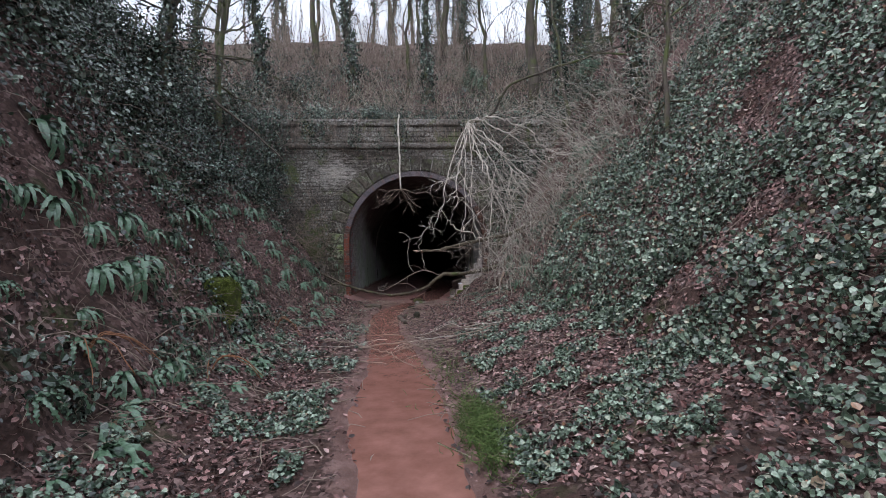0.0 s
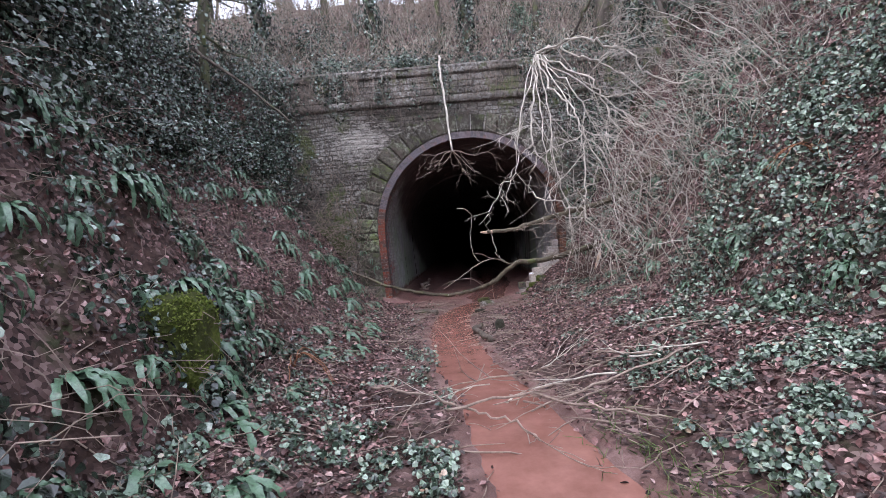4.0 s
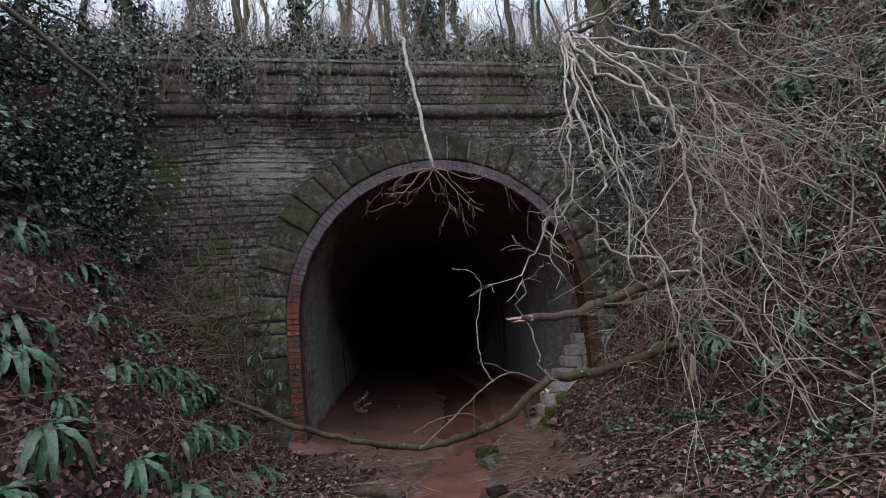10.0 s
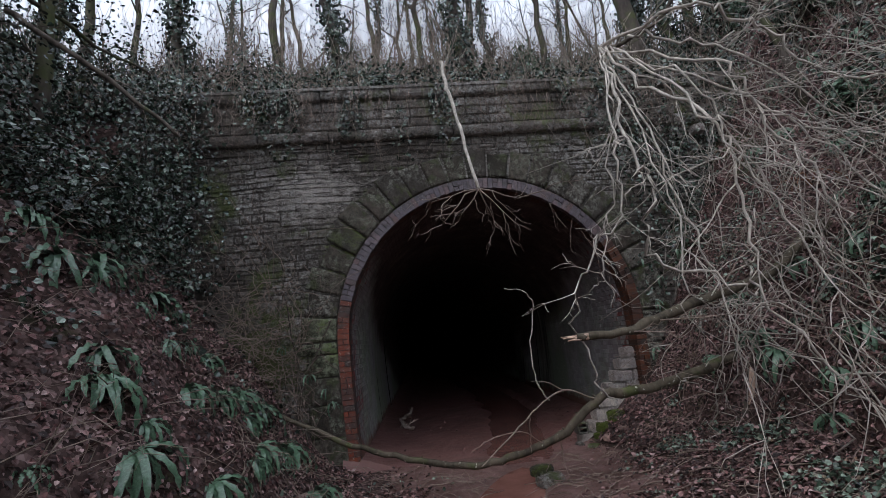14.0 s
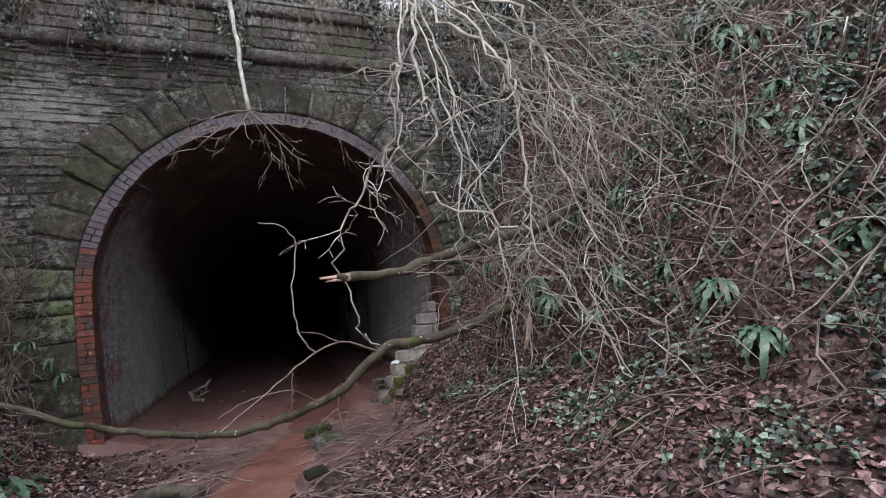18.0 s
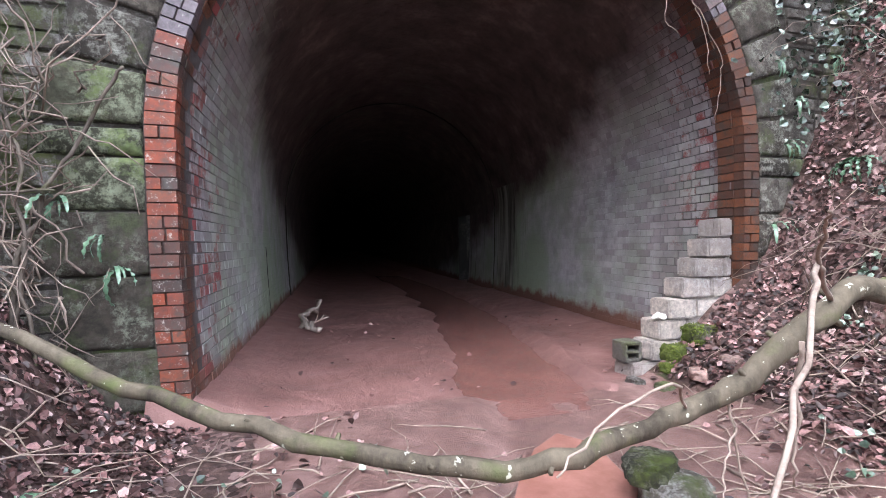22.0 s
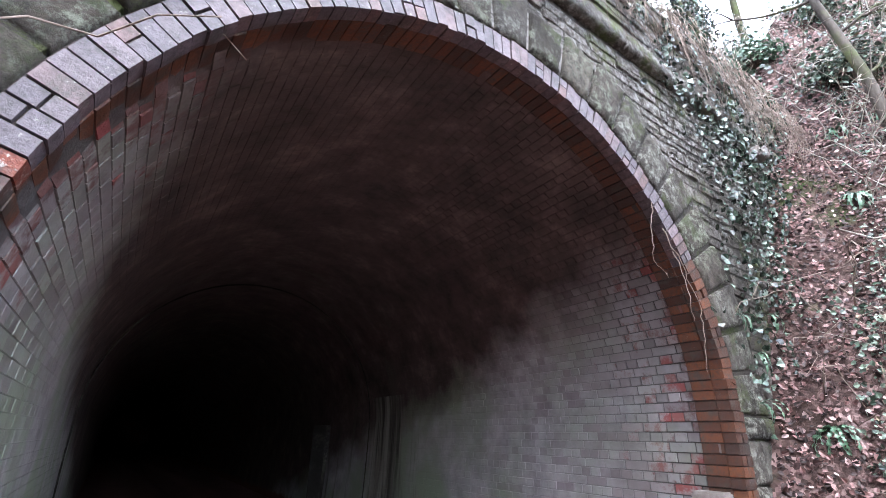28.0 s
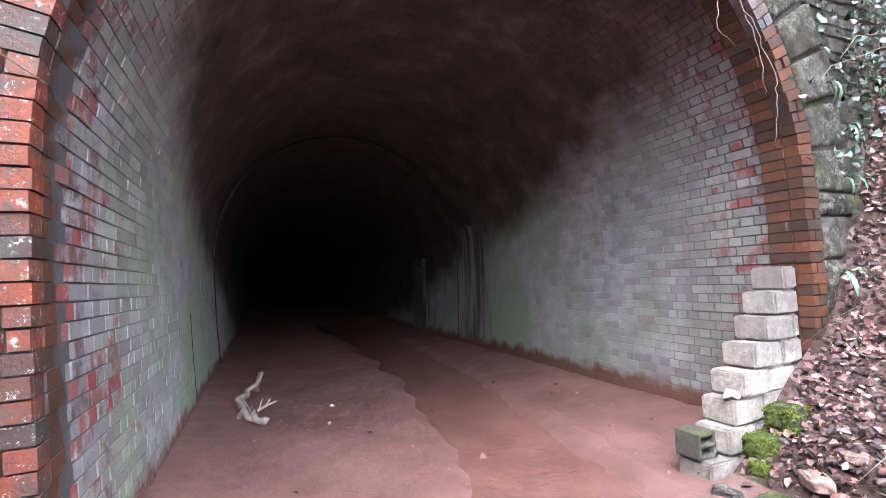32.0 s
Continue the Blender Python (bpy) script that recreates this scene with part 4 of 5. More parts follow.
# the crown of a fallen tree hanging over the portal
crown = thing("fallen_tree_crown", (4.6, -2.0, 5.0), "bare pale crown of a fallen tree hanging down the bank", "branches")
O = Vector((4.6, -2.0, 5.0))
rng = random.Random(21)
main = bend([Vector(p) - O for p in ((8.4, -2.2, height(8.4, -2.2)), (6.6, -2.5, 7.5), (4.75, -2.6, 6.77), (2.93, -2.6, 6.15), (2.45, -2.3, 5.75), (2.3, -2.1, 5.45), (1.95, -1.8, 5.3), (1.65, -1.65, 5.28))], 5, 0.03, rng)
t = Tubes()
t.add(main, taper(len(main), 0.034, 0.026), 8)
t.make("limb", BARK_TREE, crown)
APEX = (1.63, -1.65, 5.27)
for pts, r in (([(1.35, -2.2, 4.3), (1.1, -2.8, 3.2), (1.17, -2.9, 2.95), (0.98, -2.95, 2.25), (1.56, -3.0, 1.95), (1.91, -3.0, 1.78)], 0.026),
               ([(1.7, -2.2, 4.4), (2.0, -2.8, 3.65), (2.1, -2.9, 3.0), (2.0, -2.95, 2.2), (1.95, -3.0, 1.78), (2.3, -3.2, 1.0)], 0.026),
               ([(2.3, -2.7, 4.35), (2.6, -2.8, 3.7), (3.0, -2.9, 2.9), (3.05, -3.0, 2.35)], 0.024),
               ([(1.9, -1.9, 5.3), (2.4, -2.3, 4.9), (3.1, -2.5, 4.4), (4.1, -2.5, 3.4)], 0.026),
               ([(2.0, -2.6, 4.2), (2.5, -2.6, 3.3), (2.9, -2.6, 2.2)], 0.018),
               ([(0.9, -2.8, 3.6), (0.76, -3.0, 2.77), (0.48, -3.0, 2.38), (0.16, -3.0, 1.89), (0.2, -3.0, 1.28), (0.4, -3.0, 1.0)], 0.016),
               ([(1.0, -2.7, 3.9), (0.72, -2.8, 2.65), (0.5, -2.9, 2.1)], 0.014),
               ([(1.62, -2.3, 3.8), (1.6, -2.75, 2.6), (1.75, -2.8, 1.74), (1.7, -2.9, 1.0)], 0.018),
               ([(1.4, -2.4, 3.9), (1.35, -2.9, 2.6), (1.2, -3.0, 1.6)], 0.016),
               ([(2.23, -2.6, 5.15), (2.76, -2.6, 4.99), (3.23, -2.6, 4.8), (3.66, -2.6, 4.28), (4.8, -2.6, 4.1), (5.8, -2.6, 3.94)], 0.028),
               ([(1.8, -2.8, 3.9), (2.3, -3.0, 2.7), (2.5, -3.2, 1.7), (2.9, -3.4, 0.9)], 0.018),
               ([(2.6, -2.7, 3.9), (3.4, -2.8, 3.1), (3.7, -3.0, 2.2), (3.6, -3.2, 1.4)], 0.018)):
    p = bend([Vector(q) - O for q in [APEX] + pts], 6, 0.055, rng)
    t = Tubes()
    t.add(p, taper(len(p), r * 0.8, r * 0.42), 6)
    t.make("branch", BARK_PALE, crown)
    for _ in range(8):
        i = rng.randint(5, len(p) - 1)
        dd = (p[i] - p[i - 1]).normalized()
        side = dd.cross(Vector((rng.gauss(0, 1), rng.gauss(0, 1), rng.gauss(0, 1)))).normalized()
        t = Tubes()
        sprout(t, p[i], dd + side * rng.uniform(0.5, 1.3), rng.uniform(0.6, 1.5) * (0.3 if (p[i] + O).x < 1.15 else 1.0), r * 0.36, 1, rng, 0.03, 0.8, 5, 4, 0.2)
        t.make("twig", BARK_PALE, crown)["kind"] = "stuff"

# creepers gripping the jamb
def creeper(name, label, stem, r, seed):
    p = bend(stem, 5, 0.008, random.Random(seed))
    t = Tubes()
    t.add(p, taper(len(p), r, r * 0.6), 6)
    return tagged(t.make(name, BARK_DARK), label, "creeper")


creeper("ivy_stem", "thick brown ivy stem climbing the jamb stones", [(-2.88, -0.16, 0.4), (-2.85, -0.18, 0.84), (-2.82, -0.18, 1.08), (-2.74, -0.19, 1.23), (-2.7, -0.18, 1.42), (-2.58, -0.18, 1.61), (-2.41, -0.18, 1.96), (-2.33, -0.16, 2.11)], 0.016, 1)
creeper("ivy_stem", "thick brown ivy stem climbing the jamb stones", [(-2.9, -0.16, 0.4), (-2.82, -0.19, 0.84), (-2.79, -0.19, 1.12), (-2.83, -0.18, 1.35), (-2.8, -0.18, 1.54), (-2.86, -0.18, 1.78), (-2.89, -0.16, 1.95), (-2.95, -0.14, 2.5)], 0.013, 2)
creeper("creeper_stick", "short dead stick caught across the ivy stems", [(-3.09, -0.24, 1.37), (-2.9, -0.21, 1.39), (-2.65, -0.2, 1.41)], 0.01, 3)
creeper("creeper_stick", "bent bare stick at the foot of the jamb", [(-3.3, -0.3, 1.1), (-3.02, -0.25, 1.05), (-2.82, -0.2, 0.87), (-2.7, -0.3, 0.5)], 0.014, 4)

# fine roots hanging round the ring
for k, pts in enumerate(([(1.5, 3.35), (1.43, 3.1), (1.41, 2.85), (1.54, 2.73)], [(1.62, 3.15), (1.75, 2.9), (1.95, 2.63), (1.94, 2.4), (1.89, 2.08)], [(1.7, 3.0), (1.8, 2.7), (1.83, 2.45)])):
    p = bend([(x, -0.05 - 0.01 * (i % 2), z) for i, (x, z) in enumerate(pts)], 5, 0.012, random.Random(k))
    t = Tubes()
    t.add(p, taper(len(p), 0.0045, 0.002), 5)
    tagged(t.make("hanging_root", BARK_TWIG), "fine pale root hanging against the brick ring", "root")

# a limb lying up the bank, its torn pale wood showing
branch_thing("split_limb", "mossy split limb leaning on the bank, torn wood showing", (BARK_DARK, BARK_TWIG), [(2.2, -1.8, 0.2), (2.38, -1.84, 0.45), (2.47, -1.86, 0.68)], 0.07, 0.055, 0, 15, depth=1, kidr=0.15)
v, f = slab([(2.4, -1.9, 0.6), (2.51, -1.9, 0.62), (2.58, -1.88, 0.94), (2.55, -1.86, 1.0)], (-0.2, -0.9, 0.1), 0.03, 0.012)
tagged(mesh("wood_splinter", v, facing(v, f, (0, -1, 0)), SPLINTER), "pale torn splinter of fresh wood on a limb", "splinter")


# ---- stones, logs and rubble ----
LEAF = np.array([(0, 0, 0), (-0.42, 0.3, 0.1), (-0.3, 0.72, 0.07), (0, 1, -0.06), (0.3, 0.72, 0.07), (0.42, 0.3, 0.1)])


def leaves(name, m, spots, size, label, category, tilt=0.5, seed=1, narrow=1.0):
    """Many small leaves: spots are places with the way they face."""
    g = np.random.default_rng(seed)
    k = len(spots)
    P = np.array([s[0] for s in spots], float)
    N = np.array([s[1] for s in spots], float) + g.normal(0, tilt, (k, 3))
    N /= np.linalg.norm(N, axis=1)[:, None]
    A = np.cross(N, g.normal(0, 1, (k, 3)))
    A /= np.linalg.norm(A, axis=1)[:, None]
    B = np.cross(N, A)
    S = g.uniform(size[0], size[1], k)[:, None, None]
    V = P[:, None] + S * (LEAF[None, :, :1] * narrow * A[:, None] + LEAF[None, :, 1:2] * B[:, None] + LEAF[None, :, 2:] * g.uniform(0.3, 2.2, (k, 1, 1)) * N[:, None])
    F = np.array([(0, 1, 2, 3), (0, 3, 4, 5)])[None] + 6 * np.arange(k)[:, None, None]
    me = bpy.data.meshes.new(name)
    me.from_pydata(V.reshape(-1, 3).tolist(), [], F.reshape(-1, 4).tolist())
    me.materials.append(m)
    ob = new(name, me)
    return tagged(ob, label, category, kind="stuff")


def boulder(name, at, size, m, seed, label, category, turn=0.0):
    bm = bmesh.new()
    bmesh.ops.create_icosphere(bm, subdivisions=4, radius=1.0)
    for vtx in bm.verts:
        p = vtx.co.copy()
        k = 1 + 0.34 * noise.noise(p * 1.3 + Vector((seed, 0, 0))) + 0.2 * noise.noise(p * 3.3 + Vector((0, seed, 0)))
        k += 0.1 * noise.noise(p * 7 + Vector((seed, seed, 0))) + 0.06 * noise.noise(p * 16 + Vector((0, 0, seed)))
        q = p * k
        q = Vector([math.copysign(abs(c) ** 0.55, c) for c in q])
        vtx.co = Vector((q.x * size[0], q.y * size[1], q.z * size[2]))
    me = bpy.data.meshes.new(name)
    bm.to_mesh(me)
    bm.free()
    me.materials.append(m)
    me.polygons.foreach_set("use_smooth", [True] * len(me.polygons))
    ob = new(name, me)
    ob.matrix_world = pose(*at, 0, 0, turn)
    return tagged(ob, label, category)


PINKBRICK = brick_mat("faded_pink_brick", [(0.0, (0.2, 0.13, 0.11)), (1.0, (0.33, 0.21, 0.18))], 0.5, 0.6)
MOSSROCK = stone_mat("moss_covered_stone", (0.03, 0.03, 0.02), (0.09, 0.085, 0.06), (0.16, 0.15, 0.12), (0.07, 0.09, 0.02), (0.24, 0.24, 0.18))
MOSSLUMP = stone_mat("thick_bright_moss", (0.05, 0.06, 0.012), (0.1, 0.125, 0.02), (0.16, 0.18, 0.035), (0.13, 0.16, 0.03), (0.2, 0.2, 0.08))
boulder("stone_block", (0.13, -1.55, 0.02), (0.15, 0.11, 0.07), STONE, 1.0, "squared fallen stone standing in red mud", "stone", 15)
boulder("stone_block", (0.08, -1.44, 0.1), (0.13, 0.1, 0.055), MOSSROCK, 2.0, "mossy stone resting on another stone", "stone", 35)
boulder("stone", (-0.1, -2.5, 0.0), (0.1, 0.08, 0.06), MOSSROCK, 3.0, "small mossy stone beside the stream", "stone")
boulder("stone", (0.05, -4.35, 0.03), (0.07, 0.08, 0.11), MOSSROCK, 3.6, "upright mossy stone at the edge of the stream", "stone")
boulder("mossy_boulder", (-2.86, -8.1, 0.82), (0.23, 0.22, 0.36), MOSSLUMP, 4.0, "boulder thick with bright green moss on the bank", "boulder")
def moss_tufts(at, size, count, seed):
    """Short moss over a stone."""
    rg = random.Random(seed)
    sp2 = []
    for _ in range(count):
        d = Vector((rg.gauss(0, 1), rg.gauss(0, 1), rg.gauss(0.3, 0.8))).normalized()
        k = 1 + 0.34 * noise.noise(d * 1.3 + Vector((seed, 0, 0))) + 0.2 * noise.noise(d * 3.3 + Vector((0, seed, 0)))
        q = Vector([math.copysign(abs(c) ** 0.55, c) for c in d * k])
        sp2.append((Vector(at) + Vector((q.x * size[0], q.y * size[1], q.z * size[2])) * rg.uniform(0.99, 1.05), d))
    return leaves("moss", MOSS, sp2, (0.02 * size[0] ** 0.5, 0.07 * size[0] ** 0.5), "short bright moss cushioning a stone", "moss", 0.7, seed, 0.6)


for i, (x, y, s) in enumerate(((1.46, -0.06, 0.11), (1.66, -0.1, 0.12), (1.34, -0.12, 0.06))):
    boulder("rubble_stone", (x, y, height(x, y) + s * 0.1), (s * 0.9, s * 0.8, s * 0.65), MOSSROCK, 5.0 + i, "moss-covered rubble stone below the block wall", "stone")
    moss_tufts((x, y, height(x, y) + s * 0.1), (s * 0.9, s * 0.8, s * 0.65), 1400, 5 + i)
for i, (x, y, s) in enumerate(((1.18, -0.28, 0.07), (1.36, -0.4, 0.08), (1.05, -0.1, 0.06), (1.55, -0.5, 0.06))):
    boulder("broken_brick", (x, y, height(x, y) + s * 0.2), (s * 1.2, s * 0.8, s * 0.5), PINKBRICK if i % 2 else STONE, 9.0 + i, "broken pinkish brick lying among dead leaves", "brick", 50 * i)
branch_thing("rotten_log", "short rotten log half sunk in mud", (BARK_DARK, BARK_DARK), [(-1.42, -1.99, 0.03), (-1.18, -2.13, 0.05), (-0.96, -2.32, 0.03)], 0.05, 0.055, 0, 16, "log", depth=1, sides=9, wob=0.005, knots=3, length=(0.2, 0.3))
branch_thing("mud_log", "thin log lying along the edge of red mud", (BARK_DARK, BARK_DARK), [(-0.22, -4.1, 0.02), (-0.35, -4.5, 0.05), (-0.2, -5.3, 0.03)], 0.03, 0.045, 1, 17, "log", depth=1)
dr = branch_thing("driftwood", "bleached driftwood bits by the tunnel wall", (DRIFT, DRIFT), [(-1.2, 2.85, 0.05), (-1.42, 3.1, 0.07), (-1.45, 3.5, 0.1), (-1.3, 4.1, 0.14), (-1.25, 4.6, 0.2)], 0.035, 0.03, 4, 18, length=(0.2, 0.45), depth=1, wob=0.05, spread=1.2)

# stepped remains of a block wall in the mouth
bw = thing("block_wall", (1.7, 0.2, 0.0), "stepped remains of a whitewashed block wall", "wall remains")
tops = (1.28, 1.11, 0.94, 0.77, 0.6, 0.43, 0.26, 0.09)
lefts = (2.04, 1.92, 1.81, 1.66, 1.52, 1.43, 1.34, 1.15)
rb2 = random.Random(31)
for i, (top, left) in enumerate(zip(tops, lefts)):
    x = left
    while x < 2.19:
        w = min(0.3, 2.2 - x)
        if 2.2 - x - w < 0.08:
            w = 2.2 - x
        bm = bmesh.new()
        bmesh.ops.create_cube(bm, size=1.0)
        bmesh.ops.scale(bm, vec=(w - 0.012, 0.24, 0.162), verts=bm.verts)
        bmesh.ops.bevel(bm, geom=bm.edges[:], offset=0.014, segments=2, affect="EDGES")
        for vtx in bm.verts:
            vtx.co += Vector((0, 0, 0.006 * noise.noise(vtx.co * 9 + Vector((i, x, 0)))))
        me = bpy.data.meshes.new("block")
        bm.to_mesh(me)
        bm.free()
        me.materials.append(BLOCK)
        shared("block", me, pose(x + w / 2 - 1.7, rb2.uniform(-0.012, 0.012), top - 0.085, rb2.uniform(-1, 1), rb2.uniform(-1.5, 1.5), rb2.uniform(-3, 3)), bw)
        x += w
hb = thing("hollow_block", (1.22, 0.22, 0.172), "hollow grey block lying on the step wall's lowest course", "block")
for dx, dz, sx, sz in ((0, -0.07, 0.16, 0.025), (0, 0.07, 0.16, 0.025), (-0.068, 0, 0.025, 0.16), (0.068, 0, 0.025, 0.16), (0, 0, 0.16, 0.02)):
    bm = bmesh.new()
    bmesh.ops.create_cube(bm, size=1.0)
    bmesh.ops.scale(bm, vec=(sx, 0.18, sz), verts=bm.verts)
    bmesh.ops.bevel(bm, geom=bm.edges[:], offset=0.005, segments=1, affect="EDGES")
    me = bpy.data.meshes.new("web")
    bm.to_mesh(me)
    bm.free()
    me.materials.append(MORTAR)
    shared("web", me, pose(dx, 0, dz), hb)
pv = [(0.14 * math.cos(a) * (1 - 0.3 * (i % 2)), 0.08 * math.sin(a), 0.02 * (i % 3)) for i, a in enumerate([k * math.pi / 4 for k in range(8)])]
pv += [(x * 0.7, y * 0.7, z + 0.05) for x, y, z in pv]
pf = [(i, (i + 1) % 8, 8 + (i + 1) % 8, 8 + i) for i in range(8)] + [tuple(range(8, 16))]
pp = mesh("litter", pv, pf, PAPER)
pp.location = (1.48, 0.13, 0.435)
pp.scale = (0.6, 0.6, 0.6)
tagged(pp, "crumpled white paper lying on a block", "litter")

# the heap of washed-down twigs across the stream
heap = thing("twig_heap", (0.0, -7.35, 0.02), "washed-up heap of bare twigs across the stream", "twigs")
rng = random.Random(55)
for k in range(26):
    t = Tubes()
    x = rng.gauss(0.35, 0.5)
    y = rng.uniform(-0.6, 0.5)
    zz = max(0.03, height(x, -7.35 + y) + 0.02)
    sprout(t, (x, y, zz + rng.uniform(0.0, 0.1)), (rng.choice((-1, 1)) * rng.uniform(0.6, 1), rng.gauss(0, 0.35), rng.uniform(-0.02, 0.07)), rng.uniform(0.4, 1.2), rng.uniform(0.005, 0.011), 1, rng, 0.02, 0.6, 5, 3, 0.15)
    t.make("twig", BARK_PALE if k % 5 == 0 else BARK_TWIG, heap)


for k, pts in enumerate(([(-1.57, -7.15, 0.08), (-1.01, -7.54, 0.08), (-0.64, -7.98, 0.06), (-0.38, -8.23, 0.05), (-0.23, -8.56, 0.03)], [(-0.85, -7.95, 0.06), (-0.27, -7.89, 0.13), (0.26, -8.2, 0.1), (0.7, -8.5, 0.08)], [(1.3, -7.6, 0.3), (0.5, -7.8, 0.16), (-0.2, -8.1, 0.06)])):
    branch_thing("washed_branch", "bent brown branch washed across the stream", (BARK_TWIG, BARK_TWIG), pts, 0.012, 0.007, 5, 60 + k, length=(0.3, 0.7), depth=1, spread=0.5, kidr=0.4)

# ---- undergrowth ----
rng = random.Random(77)


def on_ground(x, y, up=0.0):
    nn = slope_normal(x, y)
    p = Vector((x, y, height(x, y)))
    return p + nn * up, nn


def wet(x, y):
    return abs(x - line(y, STREAM)) < line(y, STREAM_W) * 1.15


spots = []
while len(spots) < 110000:
    y = -0.08 - 14.5 * rng.random() ** 1.25
    x = rng.uniform(-5.5, 6.0)
    d = abs(x - line(y, STREAM)) - line(y, STREAM_W)
    if d < 0.05 or (d < 0.7 and rng.random() < 0.82) or (y > -1.2 and -2 < x < 1.3 and rng.random() < 0.93):
        continue
    if x < -1.6 and y < -8 and rough(x, y, 1.1, 27.0) > 0.06 or (y > -2.4 and -1.1 < x < 1.0 and rng.random() < 0.85):
        continue
    spots.append(on_ground(x, y, rng.uniform(0.004, 0.035)))
leaves("leaf_litter", DEAD, spots, (0.018, 0.066), "fallen brown leaves covering banks and path edges", "dead leaves", 0.42, 2, 0.8)

spots = []
while len(spots) < 96000:
    y = -rng.uniform(1.2, 16.5)
    x = rng.uniform(1.2, 9.5)
    patch = rough(x, y, 0.9, 31.0) + 0.5 * rough(x, y, 2.4, 13.0)
    dens = min(1.0, max(0, (x - line(y, RIGHT_FOOT) - 1.2) / 1.4)) * (0.95 if y < -5.5 else 0.45)
    if patch < 0.34 - 0.52 * dens or rng.random() > dens + 0.05:
        continue
    up = rng.random() ** 1.5 * (0.4 if dens > 0.7 else 0.15)
    p, nn = on_ground(x, y, up)
    for _ in range(3):
        spots.append((p + Vector((rng.gauss(0, 0.04), rng.gauss(0, 0.04), rng.gauss(0, 0.03))), nn))
leaves("bramble_cover", BRAMBLE, spots, (0.028, 0.068), "green bramble and ivy covering the bank", "brambles", 0.85, 3, 1.15)
spots = []
while len(spots) < 42000:
    y = -rng.uniform(0.6, 15) if rng.random() < 0.55 else -rng.uniform(8, 14.5)
    x = rng.uniform(0.7, 4.2) if rng.random() < 0.75 else rng.uniform(-2.6, -0.8)
    if (y > -5.5 and x < 1.4 and rng.random() < 0.93) or wet(x, y) or rough(x, y, 1.4, 17.0) + 0.6 * rough(x, y, 4.0, 19.0) < 0.12:
        continue
    spots.append(on_ground(x, y, rng.uniform(0.01, 0.06)))
while len(spots) < 48000:
    x, y = rng.uniform(3.4, 8.5), rng.uniform(-2.0, 3.0)
    if rough(x, y, 1.6, 23.0) < 0.05:
        continue
    spots.append(on_ground(x, y, abs(rng.gauss(0.02, 0.08))))
leaves("ground_ivy", BRAMBLE, spots, (0.02, 0.05), "low green weeds on the cutting floor", "weeds", 0.6, 4, 1.2)
spots = []
while len(spots) < 78000:
    y = -rng.uniform(0.1, 16.5)
    x = -rng.uniform(2.2, 9.5)
    z = height(x, y)
    # extra dark leaves added beyond y -6 to give the bank's hollow its shade
    dens = min(1.0, max(0.55 if y < -6 and x < -2.5 else 0.06, (z - 1.7) / 2.2))
    if rough(x, y, 0.8, 41.0) + 0.5 * rough(x, y, 2.2, 5.0) < 0.3 - 0.7 * dens or rng.random() > dens + 0.03:
        continue
    up = rng.random() ** 1.3 * (0.2 + 0.55 * max(0, min(1, (z - 2) / 2)))
    spots.append(on_ground(x, y, up))
leaves("ivy_cover", IVY, spots, (0.035, 0.08), "dark ivy and evergreen scrub covering the bank, thickened for low shade", "ivy", 0.6, 5, 1.1)
# ivy and plants on the parapet, and hanging over the stonework
spots = []
while len(spots) < 9000:
    x = rng.uniform(-5.4, 5.6)
    k = rng.random()
    if k < 0.5:
        if rough(x, 0, 1.5, 3.0) < -0.25:
            continue
        spots.append(((x, rng.uniform(-0.16, 1.1), 5.8 + abs(rng.gauss(0, 0.16)) + (0.15 if x < 0 else 0.05)), (0, -0.4, 1)))
    else:
        z = 5.75 - abs(rng.gauss(0, 0.5 if x < 2.3 else 1.7))
        if z < 0.8 or (x < 2.2 and rough(x, z * 0.3, 2.2, 8.0) < 0.08) or (abs(x) < 2.5 and z < 4.2):
            continue
        spots.append(((x, -rng.uniform(0.04, 0.2), z), (0, -1, 0.2)))
for _ in range(1100):
    x, z = rng.gauss(3.4, 0.5), rng.uniform(2.0, 4.8)
    spots.append(((x, -rng.uniform(0.04, 0.3), z), (0, -1, 0.1)))
for _ in range(3200):
    x, z = -4.6 + rng.gauss(0, 0.35), rng.uniform(2.6, 5.9)
    spots.append(((x, -rng.uniform(0.05, 0.5), z), (0.3, -1, 0.1)))
leaves("portal_ivy", IVY, spots, (0.03, 0.075), "dark ivy spilling over the parapet and stonework", "ivy", 0.5, 6, 1.1)


def stems(name, m, items, label, category, n=3):
    t = Tubes()
    for pts, r in items:
        t.add(pts, taper(len(pts), r, r * 0.4), n)
    ob = t.make(name, m)
    return tagged(ob, label, category, kind="stuff")


def arc(p, d, ln, lift, rng, k=7, wob=0.04):
    p, d = Vector(p), Vector(d).normalized()
    return [p + d * ln * i / k + Vector((rng.gauss(0, wob), rng.gauss(0, wob), lift * math.sin(math.pi * i / k * 0.9) + rng.gauss(0, wob * 0.6))) * (1 if i else 0) for i in range(k + 1)]


